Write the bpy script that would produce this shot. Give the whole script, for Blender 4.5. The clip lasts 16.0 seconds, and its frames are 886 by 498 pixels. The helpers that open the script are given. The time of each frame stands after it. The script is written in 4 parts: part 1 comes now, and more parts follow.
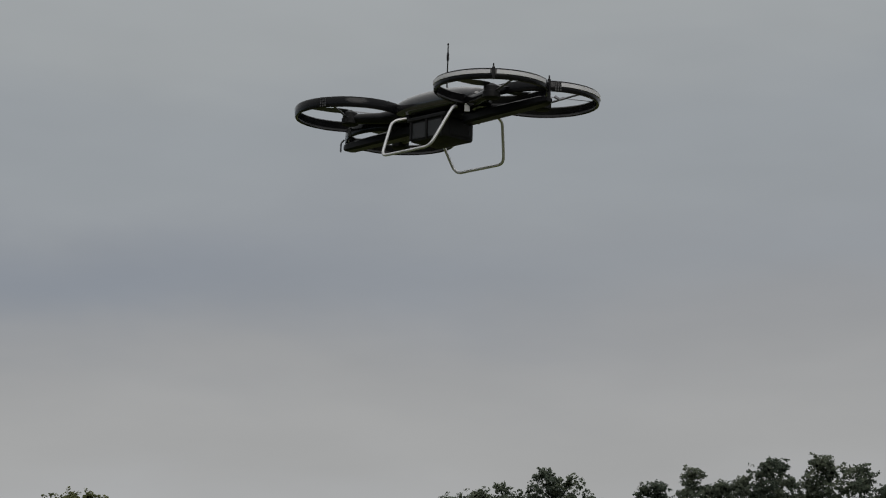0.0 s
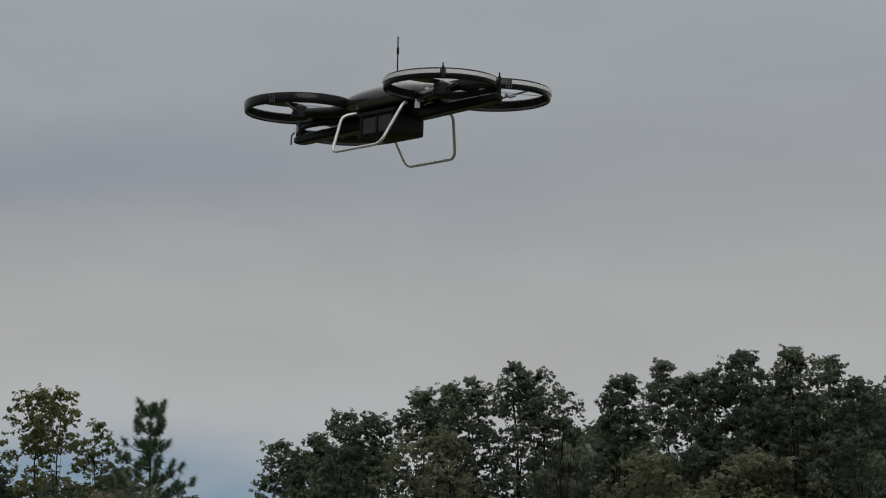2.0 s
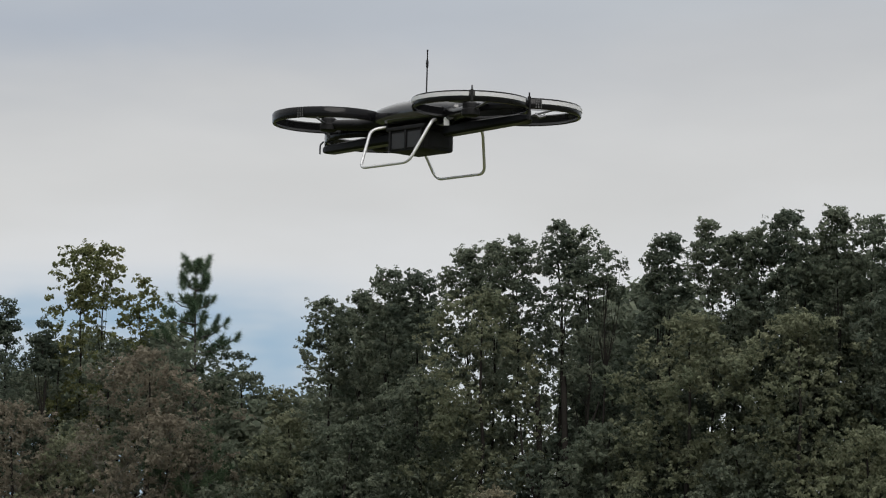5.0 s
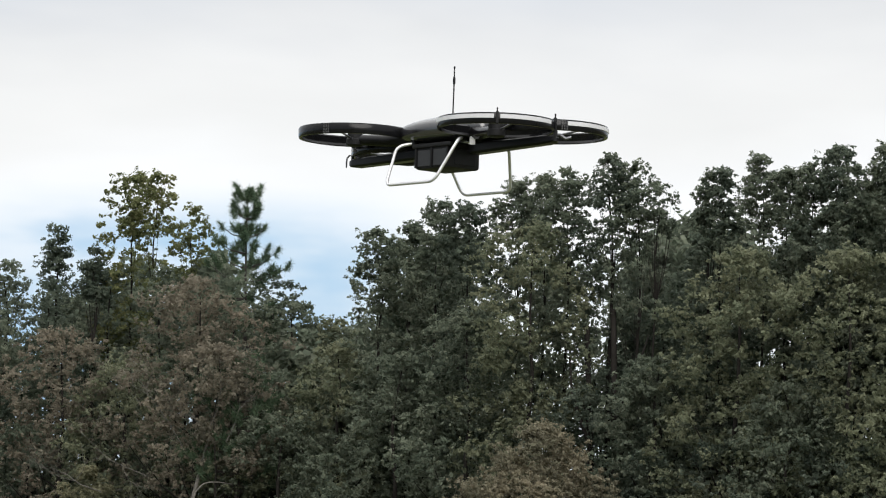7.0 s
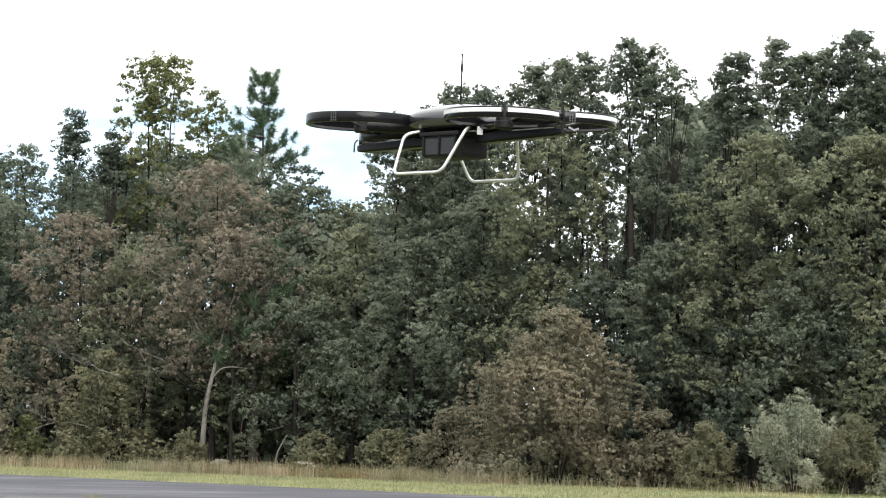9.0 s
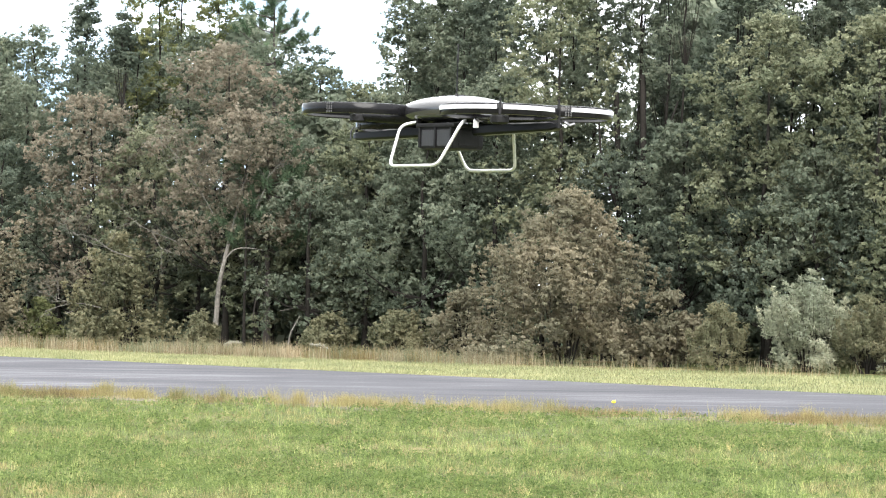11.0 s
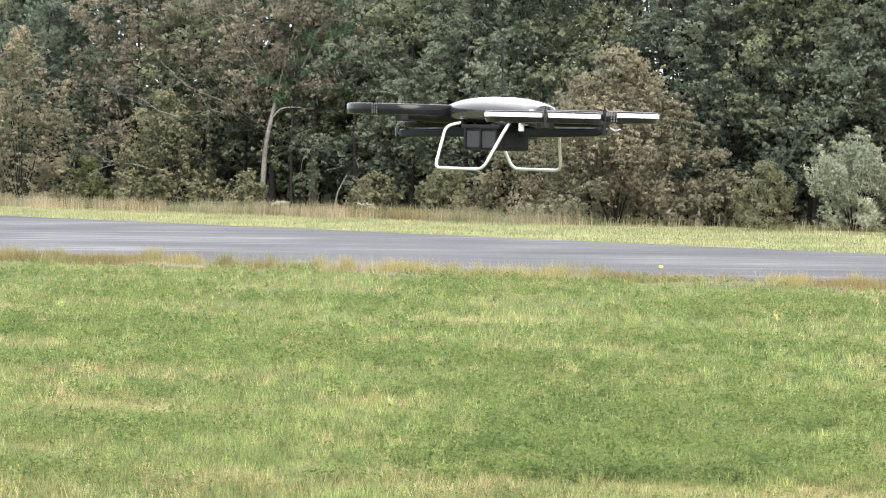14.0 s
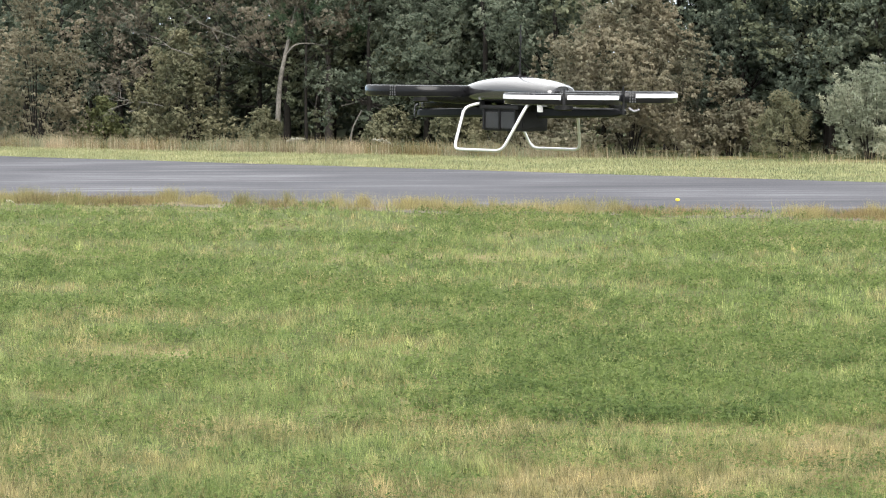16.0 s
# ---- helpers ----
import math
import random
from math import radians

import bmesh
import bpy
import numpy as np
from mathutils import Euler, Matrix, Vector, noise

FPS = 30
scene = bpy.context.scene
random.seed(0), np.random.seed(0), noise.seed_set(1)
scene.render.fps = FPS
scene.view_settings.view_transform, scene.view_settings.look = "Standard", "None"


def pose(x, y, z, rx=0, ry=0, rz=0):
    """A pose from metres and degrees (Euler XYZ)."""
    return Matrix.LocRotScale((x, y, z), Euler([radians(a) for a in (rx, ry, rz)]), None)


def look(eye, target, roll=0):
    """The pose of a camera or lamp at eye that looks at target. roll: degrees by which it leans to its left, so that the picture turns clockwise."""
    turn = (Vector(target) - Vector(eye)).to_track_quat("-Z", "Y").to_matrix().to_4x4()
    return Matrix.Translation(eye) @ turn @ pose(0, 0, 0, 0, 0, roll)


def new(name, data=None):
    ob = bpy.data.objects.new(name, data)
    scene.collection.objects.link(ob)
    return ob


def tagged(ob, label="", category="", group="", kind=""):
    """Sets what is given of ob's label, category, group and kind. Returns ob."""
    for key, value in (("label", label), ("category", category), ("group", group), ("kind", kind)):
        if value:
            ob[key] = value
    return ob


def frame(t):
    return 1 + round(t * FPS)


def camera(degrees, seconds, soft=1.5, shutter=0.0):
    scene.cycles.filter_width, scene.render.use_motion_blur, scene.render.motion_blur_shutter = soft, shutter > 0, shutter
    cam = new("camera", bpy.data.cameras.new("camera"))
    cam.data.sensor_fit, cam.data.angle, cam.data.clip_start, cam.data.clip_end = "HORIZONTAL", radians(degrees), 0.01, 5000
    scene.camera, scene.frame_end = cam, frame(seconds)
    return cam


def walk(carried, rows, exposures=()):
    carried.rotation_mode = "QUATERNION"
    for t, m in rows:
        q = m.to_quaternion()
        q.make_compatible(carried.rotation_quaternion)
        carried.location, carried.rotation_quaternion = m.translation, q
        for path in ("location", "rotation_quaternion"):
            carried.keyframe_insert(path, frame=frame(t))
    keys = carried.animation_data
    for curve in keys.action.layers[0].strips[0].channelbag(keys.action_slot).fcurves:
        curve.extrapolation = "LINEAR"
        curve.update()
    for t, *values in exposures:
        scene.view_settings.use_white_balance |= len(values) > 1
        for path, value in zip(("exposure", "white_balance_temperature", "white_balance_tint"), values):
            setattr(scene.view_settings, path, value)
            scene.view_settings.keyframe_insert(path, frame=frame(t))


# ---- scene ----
cam = camera(16.0, 16.0, soft=1.1)

# seconds, x, y, z, pitch up, heading to the right, roll (degrees)
PATH = [
    (0, -0.174, 0, 1.276, 11.356, 2.781, -0.742),
    (0.5, -0.168, 0, 1.351, 11.070, 3.273, -0.370),
    (1, -0.159, 0, 1.431, 10.887, 3.498, -0.011),
    (1.5, -0.147, 0, 1.490, 10.426, 3.529, -0.091),
    (2, -0.134, 0, 1.530, 9.324, 3.354, -0.156),
    (2.5, -0.133, 0, 1.570, 8.688, 3.157, -0.045),
    (3, -0.139, 0, 1.626, 8.248, 2.813, -0.226),
    (3.5, -0.142, 0, 1.700, 7.721, 2.619, -0.410),
    (4, -0.135, 0, 1.779, 7.248, 2.729, -0.417),
    (6.5, -0.045, 0, 2.084, 5.642, 1.821, -0.761),
    (7, -0.039, 0, 2.130, 5.199, 1.593, -1.076),
    (7.5, -0.033, 0, 2.182, 4.559, 1.482, -1.312),
    (8, -0.032, 0, 2.251, 3.986, 1.378, -1.126),
    (10.5, 0.005, 0, 2.572, 1.355, 1.249, -1.017),
    (11, 0.012, 0, 2.646, 0.696, 1.111, -0.871),
    (11.5, 0.020, 0, 2.709, 0.132, 0.876, -0.845),
    (12, 0.020, 0, 2.761, -0.343, 0.743, -0.908),
    (12.5, 0.005, 0, 2.811, -0.719, 0.605, -0.856),
    (13, -0.007, 0, 2.867, -1.177, 0.493, -0.947),
    (13.5, -0.002, 0, 2.932, -1.574, 0.381, -0.977),
    (14, 0.010, 0, 2.987, -2.043, 0.292, -0.592),
    (14.5, 0.030, 0, 3.018, -2.511, 0.277, -0.240),
    (15, 0.033, 0, 3.040, -2.859, 0.238, 0.193),
    (15.5, 0.015, 0, 3.064, -3.116, 0.075, 0.295),
    (16, -0.000, 0, 3.100, -3.293, -0.000, 0.296),
]


def aim(x, y, z, pitch, heading, roll):
    p, h = radians(pitch), radians(heading)
    ahead = Vector((math.cos(p) * math.sin(h), math.cos(p) * math.cos(h), math.sin(p)))
    eye = Vector((x, y, z))
    return look(eye, eye + ahead, -roll)


walk(cam, [(row[0], aim(*row[1:])) for row in PATH],
     exposures=[(0, -1.0), (1.5, -0.97), (2.5, -0.8), (3.5, -0.57), (4.2, -0.37), (6.3, 0.02), (7, 0.32), (7.5, 0.62), (8.2, 0.9), (10.4, 1.56), (11, 1.83), (12.5, 1.97), (14, 1.8), (15, 1.53), (16, 1.41)])

# ---- light ----
SUN_UP, SUN_TURN = radians(27), radians(168)
world = bpy.data.worlds.new("overcast_sky")
scene.world = world
world.use_nodes = True


class Nodes:
    """Short hand for building node trees."""

    def __init__(self, tree):
        self.tree = tree

    def add(self, kind, values=(), **props):
        n = self.tree.nodes.new(kind)
        for key, value in props.items():
            setattr(n, key, value)
        for key, value in dict(values).items():
            if isinstance(value, bpy.types.NodeSocket):
                self.tree.links.new(value, n.inputs[key])
            else:
                n.inputs[key].default_value = value
        return n

    def ramp(self, fac, stops, smooth=True):
        n = self.add("ShaderNodeValToRGB", {"Fac": fac})
        cr = n.color_ramp
        cr.interpolation = "EASE" if smooth else "LINEAR"
        while len(cr.elements) < len(stops):
            cr.elements.new(0.5)
        for e, (at, col) in zip(cr.elements, stops):
            e.position = at
            e.color = (*col, 1) if len(col) == 3 else col
        return n.outputs["Color"]

    def math(self, op, a, b=0.0, clamp=False):
        return self.add("ShaderNodeMath", {0: a, 1: b}, operation=op, use_clamp=clamp).outputs[0]

    def mix(self, fac, a, b, how="MIX"):
        return self.add("ShaderNodeMix", {0: fac, 6: a, 7: b}, data_type="RGBA", blend_type=how).outputs[2]

    def noise(self, vec, scale, detail=3.0, rough=0.55, distort=0.0):
        return self.add("ShaderNodeTexNoise", {"Vector": vec, "Scale": scale, "Detail": detail, "Roughness": rough, "Distortion": distort})


w = Nodes(world.node_tree)
for n in list(world.node_tree.nodes):
    world.node_tree.nodes.remove(n)
sky = w.add("ShaderNodeTexSky", sky_type="NISHITA", sun_disc=False, sun_elevation=SUN_UP, sun_rotation=SUN_TURN)
direction = w.add("ShaderNodeTexCoord").outputs["Generated"]
xyz = w.add("ShaderNodeSeparateXYZ", {0: direction})
stretched = w.add("ShaderNodeMapping", {"Vector": direction, "Scale": (1.0, 1.0, 3.2)}).outputs[0]
billow = w.noise(stretched, 5.0, 4, 0.5, 0.3)
wisps = w.noise(stretched, 14.0, 3, 0.5)
height = w.math("ADD", xyz.outputs[2], w.math("MULTIPLY", w.math("SUBTRACT", billow.outputs[0], 0.5), 0.075))
height = w.math("SUBTRACT", height, w.math("MULTIPLY", xyz.outputs[0], 0.04))
clouds = w.ramp(height, [
    (0.00, (0.62, 0.68, 0.76)), (0.075, (0.66, 0.70, 0.74)), (0.10, (0.77, 0.775, 0.79)), (0.135, (0.69, 0.684, 0.676)),
    (0.17, (0.61, 0.612, 0.62)), (0.20, (0.575, 0.60, 0.63)), (0.235, (0.585, 0.62, 0.65)), (0.27, (0.66, 0.69, 0.70)),
    (0.40, (0.85, 0.87, 0.88)), (0.9, (1.75, 1.74, 1.72))])
bank = w.ramp(height, [(0.155, (0, 0, 0)), (0.19, (1, 1, 1)), (0.225, (0, 0, 0))])
bank_side = w.ramp(w.math("ADD", xyz.outputs[0], 0.5), [(0.43, (1, 1, 1)), (0.53, (0.65, 0.65, 0.65)), (0.62, (0.2, 0.2, 0.2))])
bank = w.mix(1.0, bank, bank_side, "MULTIPLY")
clouds = w.mix(bank, clouds, (0.475, 0.51, 0.57, 1))
mottle = w.math("ADD", 0.93, w.math("MULTIPLY", wisps.outputs[0], 0.14))
clouds = w.mix(1.0, clouds, mottle, "MULTIPLY")
low = w.ramp(xyz.outputs[2], [(0.0, (1, 1, 1)), (0.088, (1, 1, 1)), (0.112, (0, 0, 0))])
left = w.ramp(w.math("ADD", xyz.outputs[0], 0.5), [(0.485, (1, 1, 1)), (0.535, (0, 0, 0))])
torn = w.ramp(w.noise(stretched, 9.0, 4, 0.55).outputs[0], [(0.38, (0.35, 0.35, 0.35)), (0.6, (1, 1, 1))])
gap = w.mix(1.0, w.mix(1.0, low, left, "MULTIPLY"), torn, "MULTIPLY")
clouds = w.mix(gap, clouds, (0.31, 0.47, 0.64, 1))
background = w.add("ShaderNodeBackground", {"Color": clouds, "Strength": 1.0})
through_cloud = w.add("ShaderNodeBackground", {"Color": sky.outputs[0], "Strength": 0.008})
both = w.add("ShaderNodeAddShader", {0: background.outputs[0], 1: through_cloud.outputs[0]})
w.add("ShaderNodeOutputWorld", {"Surface": both.outputs[0]})

sun = new("sun", bpy.data.lights.new("sun", "SUN"))
sun.data.energy, sun.data.angle, sun.data.color = 1.7, radians(40), (1.0, 0.97, 0.93)
sun.matrix_world = look((0, 0, 40), (0 - math.sin(SUN_TURN) * math.cos(SUN_UP) * 40, -math.cos(SUN_TURN) * math.cos(SUN_UP) * 40, 40 - math.sin(SUN_UP) * 40))

# ---- materials ----


def material(name):
    m = bpy.data.materials.new(name)
    m.use_nodes = True
    m.node_tree.nodes.clear()
    return m, Nodes(m.node_tree)


def finish(n, shader):
    n.add("ShaderNodeOutputMaterial", {"Surface": shader})


def plain(name, colour, rough=0.5, metal=0.0, grain=0.0, scale=200.0, coat=0.0, vary=0.25, spec=0.5):
    m, n = material(name)
    at = n.add("ShaderNodeTexCoord").outputs["Object"]
    fine = n.noise(at, scale, 4)
    broad = n.noise(at, scale * 0.06, 3)
    both = n.math("MULTIPLY", n.math("ADD", fine.outputs[0], broad.outputs[0]), 0.5)
    dark, light = [c * (1 - vary) for c in colour], [c * (1 + vary) for c in colour]
    col = n.ramp(both, [(0.35, dark), (0.65, light)])
    r = n.math("ADD", rough - 0.06, n.math("MULTIPLY", broad.outputs[0], 0.12))
    p = n.add("ShaderNodeBsdfPrincipled", {"Base Color": col, "Roughness": r, "Metallic": metal, "Coat Weight": coat, "Coat Roughness": 0.12, "Specular IOR Level": spec})
    if grain:
        bump = n.add("ShaderNodeBump", {"Height": fine.outputs[0], "Strength": grain, "Distance": 0.002})
        n.tree.links.new(bump.outputs[0], p.inputs["Normal"])
    finish(n, p.outputs[0])
    return m


def leafy(name, a, b, c, thin=0.58, rough=0.6, patch=0.5):
    """Leaves: each one its own tone, with broad patches over the crown; some light comes through."""
    m, n = material(name)
    geo = n.add("ShaderNodeNewGeometry")
    col = n.ramp(geo.outputs["Random Per Island"], [(0.0, a), (0.5, b), (1.0, c)], False)
    at = n.add("ShaderNodeTexCoord").outputs["Object"]
    broad = n.noise(at, patch, 3).outputs[0]
    tone = n.ramp(broad, [(0.3, (0.74, 0.77, 0.72)), (0.7, (1.22, 1.15, 1.08))])
    col = n.mix(1.0, col, tone, "MULTIPLY")
    p = n.add("ShaderNodeBsdfPrincipled", {"Base Color": col, "Roughness": rough, "Specular IOR Level": 0.08})
    t = n.add("ShaderNodeBsdfTranslucent", {"Color": col})
    s = n.add("ShaderNodeMixShader", {0: thin, 1: p.outputs[0], 2: t.outputs[0]})
    finish(n, s.outputs[0])
    return m


OAK = leafy("oak_leaves", (0.122, 0.150, 0.119), (0.154, 0.186, 0.143), (0.195, 0.223, 0.173))
OAK_LIGHT = leafy("light_oak_leaves", (0.164, 0.185, 0.126), (0.198, 0.221, 0.151), (0.243, 0.265, 0.186))
OAK_DARK = leafy("dark_leaves", (0.095, 0.124, 0.102), (0.120, 0.150, 0.121), (0.153, 0.181, 0.145))
POPLAR = leafy("poplar_leaves", (0.113, 0.133, 0.066), (0.157, 0.178, 0.086), (0.222, 0.237, 0.124))
BROWN = leafy("turning_leaves", (0.184, 0.170, 0.139), (0.220, 0.202, 0.164), (0.264, 0.246, 0.199))
BRONZE = leafy("bronze_leaves", (0.199, 0.184, 0.138), (0.238, 0.224, 0.166), (0.290, 0.275, 0.209))
SHRUB = leafy("shrub_leaves", (0.167, 0.171, 0.113), (0.210, 0.211, 0.139), (0.265, 0.260, 0.179))
WILLOW = leafy("silvery_leaves", (0.277, 0.301, 0.232), (0.355, 0.383, 0.297), (0.461, 0.479, 0.389))
NEEDLES = leafy("pine_needles", (0.053, 0.086, 0.056), (0.067, 0.108, 0.067), (0.100, 0.138, 0.085), thin=0.1)
DRY = leafy("dry_grass", (0.19, 0.155, 0.11), (0.33, 0.28, 0.2), (0.48, 0.43, 0.32), patch=0.25)
VERGE = leafy("verge_grass", (0.186, 0.203, 0.108), (0.292, 0.304, 0.171), (0.405, 0.415, 0.261), patch=0.5)
TUFT = leafy("tuft_grass", (0.150, 0.140, 0.066), (0.235, 0.215, 0.105), (0.340, 0.312, 0.165), patch=0.3)
RUSSET = leafy("russet_weeds", (0.10, 0.08, 0.045), (0.18, 0.145, 0.075), (0.28, 0.235, 0.125), patch=0.4)
PETAL = plain("white_umbel", (0.17, 0.167, 0.13), 0.7, scale=60)
YELLOW = plain("yellow_petals", (0.7, 0.55, 0.04), 0.6, scale=60)


def lawn_leaves(name, greens, drys, spread):
    """Lawn blades: green, with broad dry patches."""
    m, n = material(name)
    geo = n.add("ShaderNodeNewGeometry")
    g = n.ramp(geo.outputs["Random Per Island"], [(0, greens[0]), (0.5, greens[1]), (1, greens[2])], False)
    d = n.ramp(geo.outputs["Random Per Island"], [(0, drys[0]), (0.5, drys[1]), (1, drys[2])], False)
    at = n.add("ShaderNodeTexCoord").outputs["Object"]
    broad = n.noise(at, 0.35, 4, 0.7).outputs[0]
    small = n.noise(at, 2.6, 3).outputs[0]
    where = n.math("ADD", n.math("MULTIPLY", broad, 0.7), n.math("MULTIPLY", small, 0.3))
    away_ = n.math("MULTIPLY", n.math("SUBTRACT", 27.0, n.add("ShaderNodeSeparateXYZ", {0: at}).outputs[1]), 0.022)
    where = n.math("ADD", where, n.math("MINIMUM", n.math("MAXIMUM", away_, -0.04), 0.05))
    mask = n.ramp(where, [(spread, (0, 0, 0)), (spread + 0.13, (1, 1, 1))])
    col = n.mix(mask, g, d)
    # fine mottle; its dark end puts the shaded gaps between clumps into the colour
    fine = n.noise(at, 4.5, 4, 0.7).outputs[0]
    col = n.mix(1.0, col, n.ramp(fine, [(0.36, (0.3, 0.33, 0.29)), (0.5, (1.0, 1.0, 1.0)), (0.64, (1.65, 1.55, 1.45))]), "MULTIPLY")
    drawn = n.add("ShaderNodeMapping", {"Vector": at, "Scale": (1.7, 0.55, 1.0)}).outputs[0]
    blotch = n.noise(drawn, 1.5, 4, 0.6).outputs[0]
    col = n.mix(1.0, col, n.ramp(blotch, [(0.36, (0.66, 0.74, 0.62)), (0.64, (1.24, 1.16, 1.14))]), "MULTIPLY")
    p = n.add("ShaderNodeBsdfPrincipled", {"Base Color": col, "Roughness": 0.5, "Specular IOR Level": 0.25})
    t = n.add("ShaderNodeBsdfTranslucent", {"Color": col})
    s = n.add("ShaderNodeMixShader", {0: 0.35, 1: p.outputs[0], 2: t.outputs[0]})
    finish(n, s.outputs[0])
    return m


LAWN = lawn_leaves("lawn_blades", [(0.086, 0.120, 0.043), (0.158, 0.206, 0.074), (0.248, 0.294, 0.124)],
                   [(0.143, 0.128, 0.064), (0.239, 0.214, 0.108), (0.350, 0.315, 0.179)], 0.455)
CLOVER = leafy("clover_leaves", (0.061, 0.095, 0.030), (0.107, 0.151, 0.051), (0.164, 0.216, 0.080), patch=0.9)

SAND = plain("sandy_soil", (0.085, 0.066, 0.048), 0.95, grain=0.8, scale=12, vary=0.4)
PALE_STONE = plain("pale_stone", (0.55, 0.52, 0.46), 0.9, grain=0.5, scale=20)
# near-black colour that stands for shade under the broken asphalt edge
EDGE_SHADE = plain("shaded_edge_break", (0.04, 0.04, 0.044), 0.9, grain=0.7, scale=30)
BARK = plain("bark", (0.018, 0.016, 0.014), 0.9, spec=0.1, grain=0.9, scale=14)
PALE_BARK = plain("pale_bark", (0.115, 0.108, 0.095), 0.9, grain=0.8, scale=10, vary=0.5, spec=0.15)
PINE_BARK = plain("pine_bark", (0.04, 0.033, 0.029), 0.9, grain=0.9, scale=9)


def soil():
    m, n = material("turf_soil")
    at = n.add("ShaderNodeTexCoord").outputs["Object"]
    broad, small = n.noise(at, 0.22, 4, 0.65).outputs[0], n.noise(at, 9.0, 5, 0.7)
    col = n.ramp(small.outputs[0], [(0.3, (0.022, 0.028, 0.01)), (0.5, (0.06, 0.075, 0.024)), (0.72, (0.14, 0.15, 0.055))])
    dry = n.ramp(small.outputs[0], [(0.3, (0.07, 0.06, 0.028)), (0.7, (0.25, 0.21, 0.1))])
    col = n.mix(n.ramp(broad, [(0.48, (0, 0, 0)), (0.66, (1, 1, 1))]), col, dry)
    bump = n.add("ShaderNodeBump", {"Height": small.outputs[0], "Strength": 0.8, "Distance": 0.05})
    p = n.add("ShaderNodeBsdfPrincipled", {"Base Color": col, "Roughness": 0.95, "Normal": bump.outputs[0], "Specular IOR Level": 0.15})
    finish(n, p.outputs[0])
    return m


def tarmac():
    m, n = material("asphalt")
    at = n.add("ShaderNodeTexCoord").outputs["Object"]
    grit = n.noise(at, 60.0, 3)
    turned = n.add("ShaderNodeMapping", {"Vector": at, "Rotation": (0, 0, radians(33)), "Scale": (0.05, 0.9, 1)}).outputs[0]
    streak = n.noise(turned, 1.3, 5, 0.65).outputs[0]
    patchy = n.noise(at, 0.15, 4).outputs[0]
    v = n.math("ADD", n.math("MULTIPLY", streak, 0.42), n.math("ADD", n.math("MULTIPLY", patchy, 0.38), n.math("MULTIPLY", grit.outputs[0], 0.2)))
    col = n.ramp(v, [(0.36, (0.036, 0.036, 0.041)), (0.5, (0.062, 0.062, 0.07)), (0.62, (0.115, 0.115, 0.125))])
    bump = n.add("ShaderNodeBump", {"Height": grit.outputs[0], "Strength": 0.4, "Distance": 0.006})
    p = n.add("ShaderNodeBsdfPrincipled", {"Base Color": col, "Roughness": 0.9, "Normal": bump.outputs[0], "Specular IOR Level": 0.12})
    finish(n, p.outputs[0])
    return m


SOIL, TARMAC = soil(), tarmac()
CARBON = plain("black_carbon", (0.007, 0.007, 0.008), 0.16, grain=0.05, scale=260, vary=0.35, spec=0.14, coat=0.1)
GLOSS = plain("glossy_black_shell", (0.022, 0.022, 0.024), 0.16, coat=0.8, scale=60)
MATT = plain("matt_black_plastic", (0.009, 0.009, 0.010), 0.6, grain=0.3, scale=300, spec=0.2)
PANEL = plain("dark_grey_panel", (0.014, 0.014, 0.016), 0.45, grain=0.2, scale=200)
TAPE = plain("white_tape", (0.54, 0.54, 0.56), 0.55, scale=150, vary=0.06)
ALLOY = plain("aluminium_tube", (0.6, 0.6, 0.61), 0.38, metal=0.65, scale=180, vary=0.1)
STEEL = plain("dark_steel", (0.12, 0.12, 0.13), 0.4, metal=0.8, scale=200)
GLOSS_BOOM = plain("black_boom", (0.006, 0.006, 0.007), 0.3, scale=120, spec=0.12)
LACE = plain("grey_lacing", (0.06, 0.06, 0.063), 0.6, scale=200)

# ---- mesh helpers ----


def part(name, bm, mat, parent, label=""):
    me = bpy.data.meshes.new(name)
    bm.to_mesh(me)
    bm.free()
    return set_part(name, me, mat, parent, label)


def set_part(name, me, mat, parent, label=""):
    me.materials.append(mat)
    ob = new(name, me)
    if parent is not None:
        ob.parent = parent
    if label:
        ob["label"] = label
    return ob


def soft(ob, angle=40):
    for p in ob.data.polygons:
        p.use_smooth = True
    ob.data.set_sharp_from_angle(angle=radians(angle))
    return ob


def quads_mesh(name, corners, normals=None):
    """One mesh out of loose faces: corners is (n, k, 3) for n faces of k corners; normals bends their shading."""
    n, k, _ = corners.shape
    me = bpy.data.meshes.new(name)
    me.vertices.add(n * k)
    me.vertices.foreach_set("co", corners.astype(np.float32).ravel())
    me.loops.add(n * k)
    me.loops.foreach_set("vertex_index", np.arange(n * k, dtype=np.int32))
    me.polygons.add(n)
    me.polygons.foreach_set("loop_start", np.arange(0, n * k, k, dtype=np.int32))
    me.polygons.foreach_set("loop_total", np.full(n, k, dtype=np.int32))
    me.update(calc_edges=True)
    if normals is not None:
        me.polygons.foreach_set("use_smooth", np.ones(n, dtype=bool))
        me.normals_split_custom_set_from_vertices(np.repeat(normals.astype(np.float32), k, axis=0))
    return me


